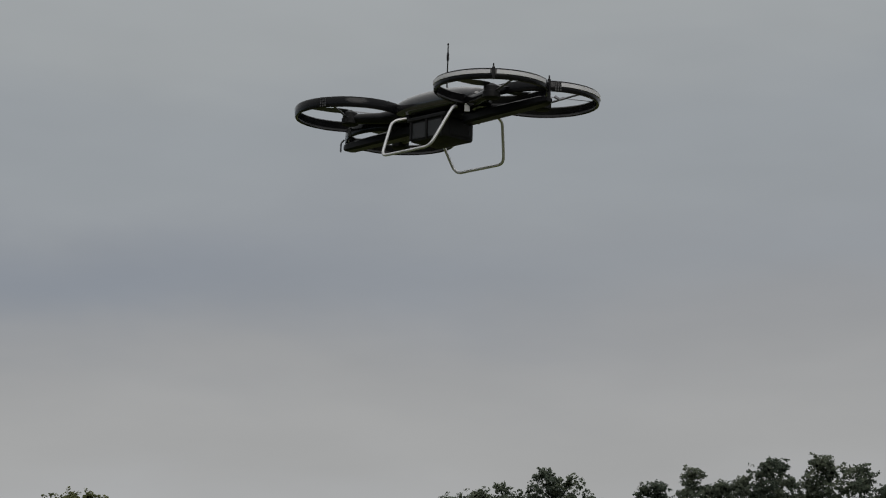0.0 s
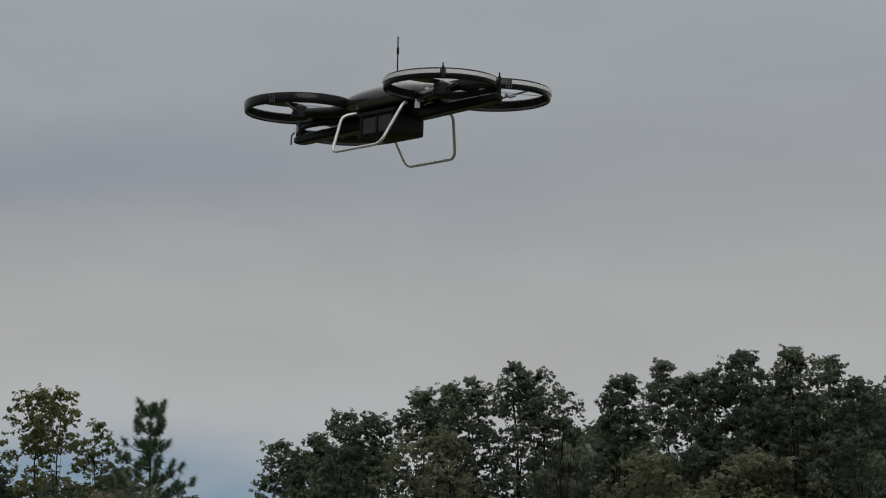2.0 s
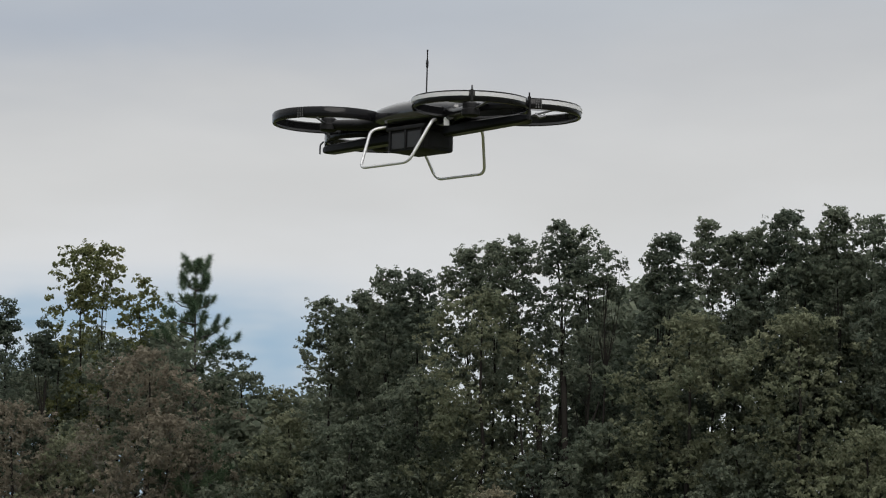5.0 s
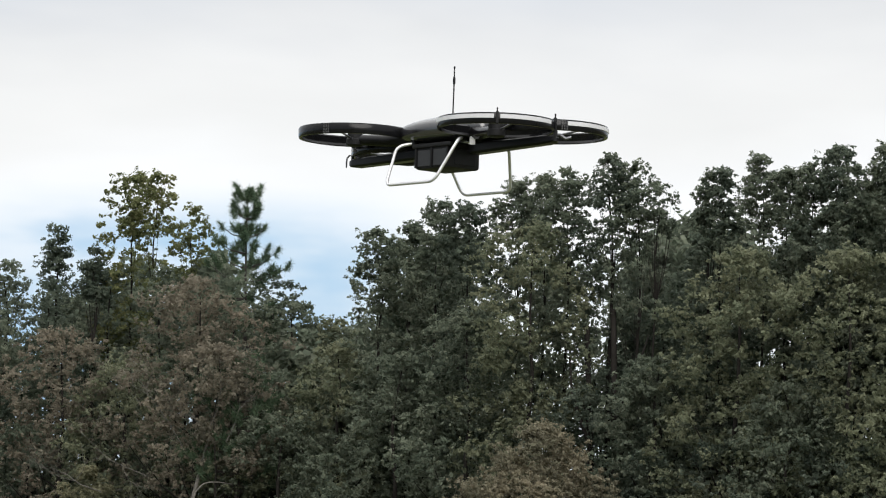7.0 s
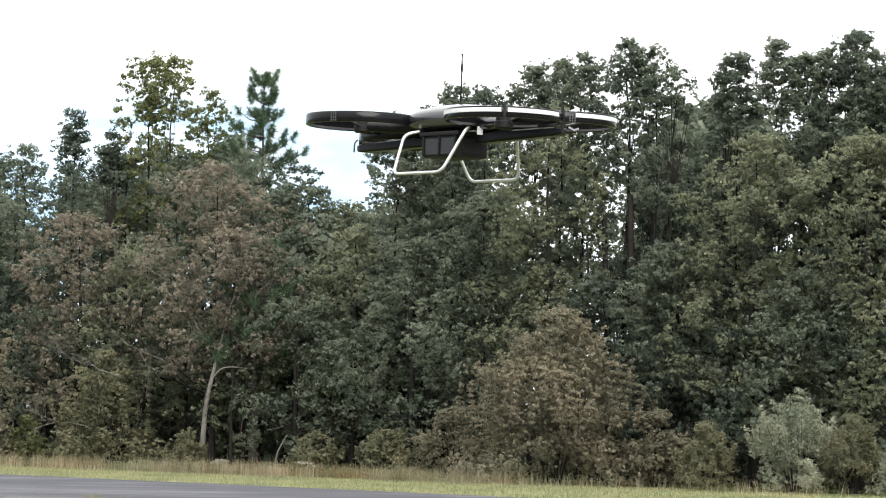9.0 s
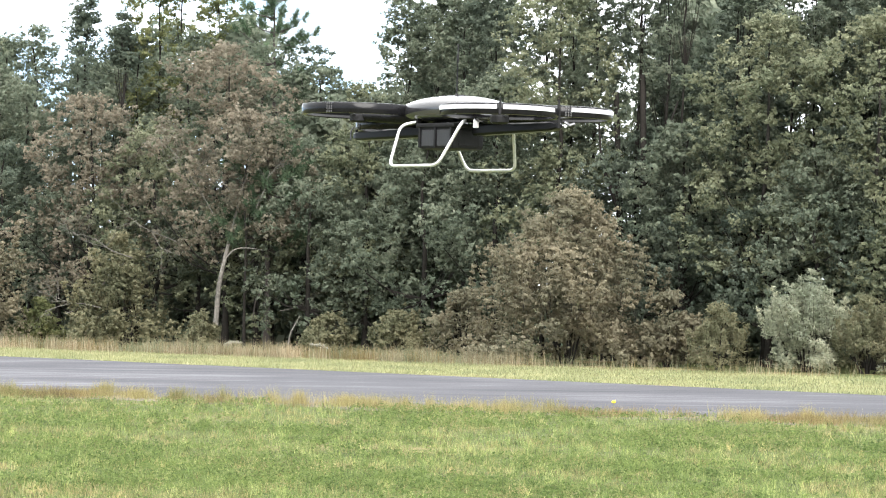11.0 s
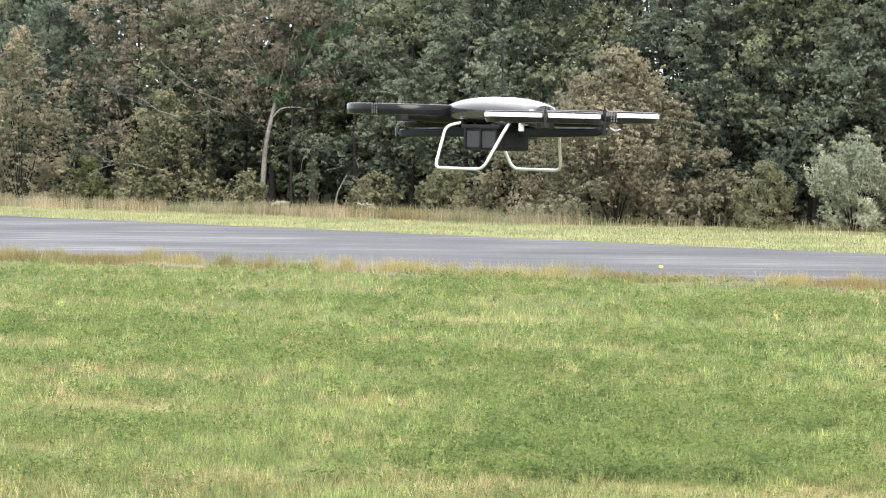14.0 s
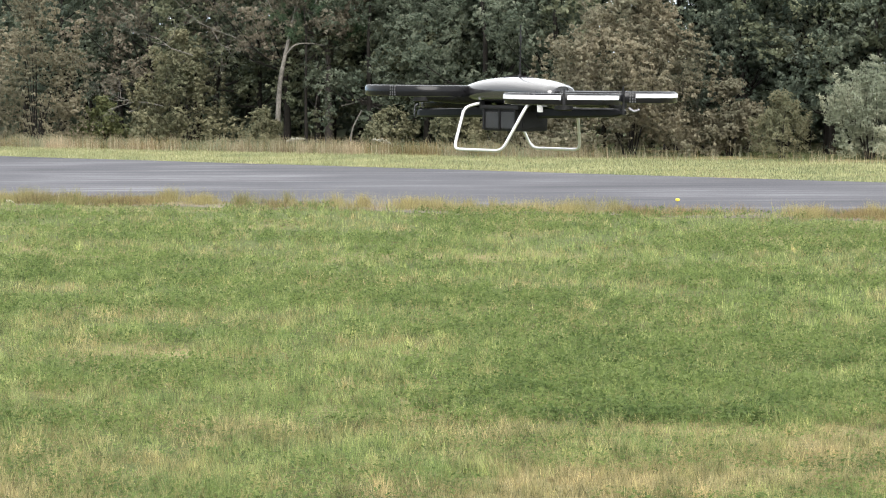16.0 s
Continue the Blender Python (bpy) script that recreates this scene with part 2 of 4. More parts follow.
def tube(bm, points, radii, sides=8, closed_ends=True):
    """A round tube along points, into bm."""
    points = [Vector(p) for p in points]
    rings = []
    for i, p in enumerate(points):
        d = (points[min(i + 1, len(points) - 1)] - points[max(i - 1, 0)]).normalized()
        side = d.orthogonal().normalized() if i == 0 else (side - d * side.dot(d)).normalized()
        other = d.cross(side)
        r = radii[i] if hasattr(radii, "__len__") else radii
        rings.append([bm.verts.new(p + (side * math.cos(a) + other * math.sin(a)) * r)
                      for a in (2 * math.pi * k / sides for k in range(sides))])
    for a, b in zip(rings, rings[1:]):
        for k in range(sides):
            bm.faces.new((a[k], a[(k + 1) % sides], b[(k + 1) % sides], b[k]))
    if closed_ends:
        bm.faces.new(rings[0][::-1])
        bm.faces.new(rings[-1])


def bent(points, radius=0.02, steps=5):
    """The same line with its corners rounded."""
    pts = [Vector(p) for p in points]
    out = [pts[0]]
    for a, b, c in zip(pts, pts[1:], pts[2:]):
        u, v = (a - b), (c - b)
        r = min(radius, u.length * 0.45, v.length * 0.45)
        p, q = b + u.normalized() * r, b + v.normalized() * r
        for k in range(steps + 1):
            t = k / steps
            out.append(p * (1 - t) ** 2 + b * 2 * t * (1 - t) + q * t ** 2)
    return out + [pts[-1]]


def box(bm, centre, size, bevel=0.0, turn=0.0):
    m = Matrix.Translation(centre) @ Matrix.Rotation(turn, 4, "Z") @ Matrix.Diagonal((*size, 1))
    made = bmesh.ops.create_cube(bm, size=1, matrix=m)
    if bevel:
        edges = list({e for v in made["verts"] for e in v.link_edges})
        bmesh.ops.bevel(bm, geom=edges, offset=bevel, segments=2, profile=0.6, affect="EDGES")


# ---- the ground ----


def ground_sheet():
    bm = bmesh.new()
    bmesh.ops.create_grid(bm, x_segments=40, y_segments=40, size=1500)
    ob = part("ground", bm, SOIL, None)
    ob.location = (0, 900, 0)
    return tagged(ob, "green mown turf with dry patches", "ground", kind="structure")


ground_sheet()

# edges of the road: y = a + b x
NEAR_A, NEAR_B, FAR_A, FAR_B = 70.0, -0.55, 95.9, -1.09
WEED_A, WEED_B = 110.6, -0.87


def road_sheet():
    bm = bmesh.new()
    xs = np.linspace(-60, 30, 182)
    top, low = [], []
    for x in xs:
        wob = 0.35 * noise.noise((x * 0.35, 3.1, 0)) + 0.18 * noise.noise((x * 1.3, 7.7, 0))
        low.append(bm.verts.new((x, NEAR_A + NEAR_B * x + wob, 0.012)))
        top.append(bm.verts.new((x, FAR_A + FAR_B * x + 0.6 * wob, 0.012)))
    for i in range(len(xs) - 1):
        bm.faces.new((low[i], low[i + 1], top[i + 1], top[i]))
    return tagged(part("road", bm, TARMAC, None), "grey worn asphalt strip between grass verges", "road", kind="structure")


road_sheet()
rng = np.random.default_rng(11)


def blades(name, xy, tall, wide, lean, mat, label, uneven=0.0, bend_=True):
    """A sward: one bent blade at each place."""
    n = len(xy)
    turn = rng.uniform(0, 2 * np.pi, n)
    h = tall * rng.uniform(0.45, 1.25, n)
    if uneven:
        lumps = np.array([noise.noise((x * 1.5, y * 0.9, 5.0)) + 0.7 * noise.noise((x * 4.1, y * 2.4, 8.0)) for x, y in xy])
        h = h * np.clip(1 + uneven * lumps, 0.25, 1.7)
    wide = wide * np.clip(xy[:, 1] / 44, 0.5, 1.0)
    side = np.stack([np.cos(turn), np.sin(turn), 0 * turn], 1) * (wide * rng.uniform(0.6, 1.3, n) / 2)[:, None]
    way = rng.uniform(0, 2 * np.pi, n)
    bend = lean * rng.uniform(0.1, 1.0, n) * h
    tip = np.stack([np.cos(way) * bend, np.sin(way) * bend, h], 1)
    base = np.stack([xy[:, 0], xy[:, 1], 0 * h - 0.005], 1)
    mid = base + tip * 0.55
    corners = np.stack([base - side, base + side, mid + side * 0.7, base + tip] if bend_ else [base - side, base + side, base + tip], 1)
    return tagged(set_part(name, quads_mesh(name, corners), mat, None), label, "grass", kind="stuff")


def lawn_places(count, y0, y1, bias):
    """Places on the lawn, denser towards the camera."""
    u = rng.random(count)
    y = (y0 ** (1 - bias) + u * (y1 ** (1 - bias) - y0 ** (1 - bias))) ** (1 / (1 - bias))
    x = rng.uniform(-1, 1, count) * (0.165 * y + 0.6)
    keep = y < NEAR_A + NEAR_B * x - 2.0 + 1.2 * np.sin(x * 1.1 + 2.0 * np.sin(x * 0.37)) + rng.normal(0, 0.5, count)
    return np.stack([x, y], 1)[keep]


def tussocks(centres, per, spread):
    """Places of blades gathered round each centre."""
    c = np.repeat(centres, per, axis=0)
    return c + rng.normal(0, 1, c.shape) * np.repeat(rng.uniform(0.4, 1.5, len(centres)), per)[:, None] * spread


def clumped(xy, scale, power, seed):
    """Thins places out into clumps."""
    field = np.array([noise.noise((x * scale, y * scale, seed)) for x, y in xy])
    return xy[(field * power + 0.5) > rng.random(len(xy))]


blades("lawn_grass", clumped(lawn_places(500000, 21.0, 82.0, 1.9), 2.2, 1.3, 5.0), 0.07, 0.0062, 0.65, LAWN, "short green lawn grass with drier patches", 1.2, bend_=False)
blades("long_grass", clumped(lawn_places(60000, 19.0, 82.0, 1.6), 0.45, 1.3, 2.0), 0.15, 0.009, 0.8, LAWN, "longer uncut grass blades in loose patches", 0.5)


def clover(name, xy, size):
    n = len(xy)
    turn = rng.uniform(0, 2 * np.pi, n)
    tilt = rng.normal(0, 0.35, (n, 2))
    nrm = np.stack([tilt[:, 0], tilt[:, 1], np.ones(n)], 1)
    nrm /= np.linalg.norm(nrm, axis=1)[:, None]
    a = np.stack([np.cos(turn), np.sin(turn), -(nrm[:, 0] * np.cos(turn) + nrm[:, 1] * np.sin(turn)) / nrm[:, 2]], 1)
    b = np.cross(nrm, a)
    s = (size * rng.uniform(0.6, 1.4, n))[:, None]
    c = np.stack([xy[:, 0], xy[:, 1], rng.uniform(0.02, 0.1, n)], 1)
    corners = np.stack([c - a * s, c - b * s * 0.6, c + a * s, c + b * s * 0.6], 1)
    return tagged(set_part(name, quads_mesh(name, corners), CLOVER, None), "low broad-leaved lawn weeds in green patches", "weeds", kind="stuff")


clover("lawn_weeds", clumped(lawn_places(170000, 21.0, 82.0, 1.45), 0.8, 1.9, 9.0), 0.018)


def leaf_mats(name, centres, per, reach, tall, size, mat, label):
    """Low domed mats of broad leaves: dense on top, open and shaded at their feet."""
    k = len(centres)
    big = rng.uniform(0.5, 1.5, k)
    which = np.repeat(np.arange(k), (per * big ** 1.5).astype(int))
    n = len(which)
    a, d = rng.uniform(0, 2 * np.pi, n), np.sqrt(rng.random(n))
    r = (reach * big)[which] * d
    z = (tall * big ** 0.5 * rng.uniform(0.6, 1.3, k))[which] * (1 - d ** 2) * rng.uniform(0.55, 1.15, n) + 0.025
    c = np.stack([centres[which, 0] + r * np.cos(a) * 1.5, centres[which, 1] + r * np.sin(a), z], 1)
    nrm = np.stack([np.cos(a) * d * 0.7, np.sin(a) * d * 0.7, np.ones(n)], 1) + rng.normal(0, 0.5, (n, 3))
    nrm /= np.linalg.norm(nrm, axis=1)[:, None]
    u = np.cross(nrm, rng.normal(size=(n, 3)))
    u /= np.linalg.norm(u, axis=1)[:, None]
    v = np.cross(nrm, u)
    s = (size * rng.uniform(0.6, 1.4, n))[:, None]
    corners = np.stack([c - u * s, c - v * s * 0.5, c + u * s, c + v * s * 0.5], 1)
    return tagged(set_part(name, quads_mesh(name, corners), mat, None), label, "weeds", kind="stuff")


leaf_mats("leaf_mats", clumped(lawn_places(15000, 27.0, 80.0, 0.9), 0.25, 2.2, 40.0), 26, 0.1, 0.13, 0.024, CLOVER, "dark green mats of broad leaves in the lawn")

# dry tufts along the near edge of the road, a pale verge beyond it, tall weeds before the wood
edge_x = rng.uniform(-17, 16, 60000)
edge = np.stack([edge_x, NEAR_A + NEAR_B * edge_x + rng.normal(-0.9, 0.9, len(edge_x))], 1)
blades("edge_grass", clumped(clumped(edge, 0.8, 2.2, 4.0) , 2.4, 3.0, 7.0)[::2], 0.16, 0.007, 0.6, TUFT, "dry yellowing grass tufts along the asphalt edge", 0.5)
edge_x = rng.uniform(-17, 16, 16000)
edge = np.stack([edge_x, NEAR_A + NEAR_B * edge_x + rng.normal(-1.3, 1.0, len(edge_x))], 1)
blades("edge_straw", clumped(edge, 0.7, 1.6, 3.0), 0.07, 0.005, 0.9, RUSSET, "short straw along the asphalt edge")

s_x = rng.uniform(-14, 13, 70)
blades("dry_stalks", np.stack([s_x, NEAR_A + NEAR_B * s_x + rng.normal(-1.2, 1.2, len(s_x))], 1), 0.34, 0.006, 0.25, DRY, "single tall dry stalks at the asphalt edge")


def thinning(xy):
    """Fewer weeds where the large shrubs come down to the verge."""
    keep = np.clip(1.0 - (xy[:, 0] - 1.0) / 5.0, 0.07, 1.0)
    return xy[rng.random(len(xy)) < keep]


v_x = rng.uniform(-26, 22, 75000)
v_t = rng.random(len(v_x))
v_y = (FAR_A + FAR_B * v_x) * (1 - v_t) + (WEED_A + WEED_B * v_x + 1.0) * v_t
blades("verge_grass", np.stack([v_x, v_y], 1), 0.1, 0.022, 0.7, VERGE, "pale sunbleached verge grass beyond the road")
v_x = rng.uniform(-26, 22, 56000)
v_y = WEED_A + WEED_B * v_x + np.abs(rng.normal(0, 1.6, len(v_x))) - 1.0
blades("tall_weeds", clumped(clumped(thinning(np.stack([v_x, v_y], 1)), 0.35, 2.8, 6.0), 1.1, 3.2, 12.0), 0.5, 0.011, 0.24, DRY, "tall tan dead weeds before the wood", 0.3)
v_x = rng.uniform(-26, 22, 30000)
v_y = WEED_A + WEED_B * v_x + rng.uniform(-0.6, 6, len(v_x))
blades("green_weeds", clumped(thinning(np.stack([v_x, v_y], 1)), 0.4, 2.2, 16.0), 0.42, 0.016, 0.6, OAK_LIGHT, "rank green weeds before the wood", 0.6)

# ---- trees and shrubs ----
rng = np.random.default_rng(11)
SET_BACK = 1.035  # the whole wood stands this much farther off and taller


def away(x, y, h):
    return x * SET_BACK, y * SET_BACK, 2 + (h - 2) * SET_BACK if h > 2 else h


def unit(n):
    v = rng.normal(size=(n, 3))
    return v / np.linalg.norm(v, axis=1)[:, None]


def leaf_faces(at, out, length, width, droop=0.0):
    """A pointed leaf at each place; the faces turn outward and up, loosely."""
    n = len(at)
    nrm = out * 0.6 + unit(n) * 0.9 + np.array([0, 0, 0.55])
    nrm /= np.linalg.norm(nrm, axis=1)[:, None]
    a = np.cross(nrm, unit(n))
    a /= np.linalg.norm(a, axis=1)[:, None] + 1e-9
    a[:, 2] -= droop
    b = np.cross(nrm, a)
    b *= np.where((np.cross(a, b) * out).sum(1) < 0, -1.0, 1.0)[:, None]
    s = rng.uniform(0.6, 1.35, n)[:, None]
    l, w_ = a * s * length / 2, b * s * width / 2
    return np.stack([at - l, at - l * 0.1 - w_, at + l, at - l * 0.1 + w_], 1)


def leaf_normals(out):
    """Shading that follows the clump, a little roughened."""
    n = out + unit(len(out)) * 0.45 + np.array([0, 0, 0.3])
    return n / np.linalg.norm(n, axis=1)[:, None]


def trunk_mesh(h, r0, top, limbs, bend, tips=None):
    """A tapered trunk with limbs that reach for the clumps of the crown."""
    bm = bmesh.new()
    wob = [Vector((bend * noise.noise((i * 0.7, h, r0)), bend * noise.noise((h, i * 0.7, r0)), 0)) for i in range(9)]
    line = [Vector((0, 0, top * i / 8)) + wob[i] * (i / 8) for i in range(9)]
    line[0] = Vector((0, 0, -0.1))
    tube(bm, line, [r0 * (1.25 if i == 0 else 1) * (1 - 0.82 * i / 8) for i in range(9)], 8)
    if tips is not None:
        for tip in tips[:limbs]:
            tip = Vector(tip)
            k = min(7, max(2, int((tip.z / top - 0.18) * 8)))
            a = line[k]
            mid = a.lerp(tip, 0.5) + Vector((0, 0, -0.1 * (tip - a).length))
            rr = r0 * (1 - 0.82 * k / 8) * 0.5
            tube(bm, [a, mid, tip], [rr, rr * 0.55, rr * 0.15], 5)
    return bm


def crown_clumps(h, base, r, shape, count, squash=1.0):
    """Centres and radii of the leaf clumps within the crown's envelope."""
    out = []
    lump = rng.uniform(0, 50)
    for i in range(count):
        s = rng.random() ** 0.75
        z = base + (h - base) * s
        if shape == "cone":
            env = r * (1.02 - s) ** 0.75
        elif shape == "shrub":
            s = rng.random() ** 1.25
            z = base + (h - base) * s
            env = r * (1 - s) ** 0.72
        else:
            q = (s - 0.42) / 0.58 if s > 0.42 else (0.42 - s) / 0.75
            env = r * math.sqrt(max(0.0, 1 - q ** 2.4))
        a = rng.uniform(0, 2 * math.pi)
        env *= 0.95 + 0.6 * noise.noise((math.cos(a) * 1.1 + lump, math.sin(a) * 1.1, z * 0.35))
        d = env * math.sqrt(rng.uniform(0.25, 1.0))
        c = rng.uniform(0.13, 0.26) * min(r, 2.6) * (1.0 - 0.4 * s) + 0.13
        z = min(z, h - c * 0.75)
        out.append((d * math.cos(a), d * math.sin(a) * squash, z, c))
    # a leader clump at the very top
    out.append((0.0, 0.0, h - 0.3, 0.3))
    if h - base > 5:
        out += [(0.2, 0.1, h - 0.75, 0.36), (-0.28, -0.2, h - 0.95, 0.4), (0.38, 0.2, h - 1.35, 0.45), (-0.1, 0.1, h - 1.5, 0.5), (-0.45, 0.1, h - 1.9, 0.5), (0.2, -0.3, h - 2.2, 0.55)]
    return np.array(out)


def crown_mesh(name, clumps, leaves, length, width, droop=0.0):
    """Leaves in rosettes at the twig ends, the twigs spread over each clump."""
    each = 10
    length, width, leaves = length * 0.8, width * 0.84, leaves * 1.4
    share = clumps[:, 3] ** 2
    share = np.maximum(4, (leaves / each * share / share.sum()).astype(int))
    which = np.repeat(np.arange(len(clumps)), share)
    d = unit(len(which))
    rad = rng.random(len(which)) ** 0.5 * (1 + 0.3 * rng.normal(size=len(which)).clip(-1, 1.8))
    twig = clumps[which, :3] + d * (clumps[which, 3] * rad)[:, None] * np.array([1.12, 1.12, 0.85])
    twig[:, 2] += np.abs(rng.normal(0, 0.12, len(twig))) * np.minimum(clumps[which, 3], 0.6)
    pick = np.repeat(np.arange(len(twig)), each)
    off = unit(len(pick)) * rng.uniform(0.3, 1.1, len(pick))[:, None] * length
    off[:, 2] = off[:, 2] * 0.7
    out = d[pick] * 0.75 + off / length * 0.7
    out /= np.linalg.norm(out, axis=1)[:, None] + 1e-9
    return quads_mesh(name, leaf_faces(twig[pick] + off, out, length, width, droop), leaf_normals(out))


def tree(x, y, h, r, base, leaf, leaves, label, shape="round", clumps=46, size=0.16, bark=BARK, trunk=0.14, name="oak_tree", limbs=16):
    root = new(name)
    x, y, h = away(x, y, h)
    root.location = (x, y, 0)
    tagged(root, label, "tree", "trees of the wood edge")
    if shape == "round":
        r, clumps, leaves = r * 1.15, int(clumps * 2.3), int(leaves * 1.15)
    c = crown_clumps(h, base, r, shape, clumps)
    order = c[np.argsort(-c[:, 3])][:, :3]
    soft(part("trunk", trunk_mesh(h, trunk, h * 0.93, limbs, 0.35, order), bark, root, "rough bark"), 60)
    set_part("crown", crown_mesh("crown", c, leaves, size, size * 0.62), leaf, root)
    return root


def shrub(x, y, h, r, leaf, leaves, label, size=0.13, slim=0.6, shoots=0, clumps=40, name="shrub", droop=0.0):
    root = new(name)
    x, y, h = away(x, y, h)
    root.location = (x, y, 0)
    tagged(root, label, "shrub", "shrubs before the wood")
    c = crown_clumps(h * (0.78 if shoots >= 70 else 1.0), 0.25, r, "shrub", clumps)
    for tip in c[:9, :3]:
        bm = bmesh.new()
        a = Vector((tip[0] * 0.12, tip[1] * 0.12, -0.05))
        tip = Vector(tip)
        tube(bm, [a, a.lerp(tip, 0.5) + Vector((0, 0, 0.15 * h)), tip], [0.035, 0.022, 0.006], 5)
        soft(part("stem", bm, BARK, root), 60)
    bm = bmesh.new()
    spikes = []
    for i in range(shoots):
        a = rng.uniform(0, 2 * math.pi)
        d = r * math.sqrt(rng.random()) * 0.85
        foot = Vector((d * math.cos(a), d * math.sin(a), h * 0.45 * (1 - 0.5 * d / r)))
        top = foot + Vector((rng.normal(0, 0.15), rng.normal(0, 0.15), 1)) * h * rng.uniform(0.35, 0.55) * (1.05 - 0.5 * d / r)
        tube(bm, [foot, top], [0.012, 0.004], 4)
        for k in range(7):
            spikes.append((*foot.lerp(top, 0.22 + 0.13 * k), 0.07))
    if shoots:
        tagged(soft(part("shoot_growth", bm, BARK, root), 60), kind="stuff")
    else:
        bm.free()
    if spikes:
        c = np.concatenate([c, np.array(spikes)])
    set_part("crown", crown_mesh("crown", c, leaves, size, size * slim, droop), leaf, root)
    return root


def pine(x, y, h, r, base, label, tuft=0.3, whorls=0.5, arms=5):
    root = new("pine_tree")
    x, y, h = away(x, y, h)
    root.location = (x, y, 0)
    tagged(root, label, "tree", "trees of the wood edge")
    bm = bmesh.new()
    top = h * 0.985
    line = [Vector((0.12 * noise.noise((i, 0, x)), 0, top * i / 10)) for i in range(11)]
    tube(bm, line, [0.17 * (1 - 0.9 * i / 10) for i in range(11)], 8)
    tips = []
    z = base
    while z < h - 0.3:
        s = (z - base) / (h - base)
        for k in range(arms):
            a = rng.uniform(0, 2 * math.pi)
            reach = r * (1.06 - s) ** 0.5 * rng.uniform(0.35, 1.1)
            lift = rng.uniform(0.0, 0.35) + 0.3 * s
            foot = Vector((0, 0, z))
            end = foot + Vector((math.cos(a) * reach, math.sin(a) * reach, reach * lift))
            mid = foot.lerp(end, 0.55) + Vector((0, 0, -0.12 * reach))
            tube(bm, [foot, mid, end], [0.035, 0.024, 0.01], 5)
            for f in (0.5, 1.0):
                p = mid.lerp(end, f)
                for j in range(2 if f < 1 else 1):
                    q = p + Vector(rng.normal(0, 0.2, 3)) + Vector((0, 0, 0.16)) if f < 1 else p
                    if f < 1:
                        tube(bm, [p, q], [0.012, 0.007], 4)
                    tips.append((*q, math.cos(a) * 0.5, math.sin(a) * 0.5, 0.8))
        z += rng.uniform(0.7, 1.2) * whorls
    tips.append((0, 0, h - 0.15, 0, 0, 1.0))
    soft(part("trunk", bm, PINE_BARK, root, "scaly bark"), 60)
    tips = np.array(tips)
    which = np.repeat(np.arange(len(tips)), 150)
    axis = tips[which, 3:]
    a = tips[which, :3] + axis * rng.uniform(-0.2, 0.12, len(which))[:, None] * tuft / 0.3
    d = unit(len(which)) + axis * 0.45
    d /= np.linalg.norm(d, axis=1)[:, None]
    length = rng.uniform(0.5, 0.9, len(which))[:, None] * tuft
    side = np.cross(d, unit(len(which))) * 0.017
    corners = np.stack([a - side, a + side, a + d * length + side * 0.3], 1)
    set_part("crown", quads_mesh("crown", corners), NEEDLES, root, "dark green needle tufts")
    return root


GREEN, DULL = "broad-leaved tree with a dense dark green crown", "tree with turning brownish olive leaves"

# skyline on the left
tree(-13.2, 138.6, 15.5, 2.3, 3.0, OAK_DARK, 9000, "slender dark green broad-leaved tree", "cone", 60)
tree(-17.0, 142.0, 13.6, 2.6, 3.0, OAK, 12000, GREEN)
tree(-9.7, 136.3, 17.6, 1.6, 9.0, POPLAR, 4700, "tall airy poplar with light yellowish green leaves", clumps=34, size=0.19, name="poplar_tree", limbs=6, trunk=0.1)
tree(-8.7, 135.4, 17.5, 1.5, 9.0, POPLAR, 4200, "tall airy poplar with light yellowish green leaves", clumps=30, size=0.19, name="poplar_tree", limbs=6, trunk=0.1)
tree(-7.1, 134.2, 16.0, 1.2, 10.0, POPLAR, 1900, "slim airy poplar with light yellowish green leaves", clumps=18, size=0.19, name="poplar_tree", limbs=6, trunk=0.1)
tree(-11.2, 134.7, 14.2, 1.3, 4.0, OAK_DARK, 7000, "slender dark green broad-leaved tree", "cone", 34)
pine(-4.62, 132.2, 16.45, 2.2, 9.5, "tall pine with dark green tufted needles and open crown", tuft=0.4, whorls=0.8, arms=5)
tree(-2.6, 130.4, 11.8, 1.9, 2.5, OAK, 9000, GREEN)
tree(-0.8, 128.9, 11.0, 1.3, 2.5, OAK_LIGHT, 7000, GREEN)
tree(-6.6, 131.9, 12.2, 2.2, 3.0, OAK, 9000, GREEN)
tree(-15.4, 136.0, 11.2, 2.4, 2.0, OAK, 11000, GREEN)
tree(-18.6, 141.0, 14.2, 2.2, 3.0, OAK_LIGHT, 8000, GREEN)
tree(-15.6, 140.6, 14.0, 1.9, 3.0, OAK, 8000, GREEN)
tree(-17.5, 138.0, 13.0, 2.3, 2.0, OAK, 9000, GREEN)
tree(-13.2, 136.6, 12.9, 2.4, 2.0, OAK_DARK, 9000, GREEN)
tree(-10.6, 136.2, 13.4, 2.2, 3.0, OAK, 9000, GREEN)
tree(-8.2, 133.4, 13.3, 2.2, 3.0, OAK, 9000, GREEN)
tree(-5.0, 128.8, 12.6, 2.0, 3.0, OAK, 8000, GREEN)
tree(-3.4, 131.6, 12.8, 1.8, 3.0, OAK_DARK, 7000, GREEN)
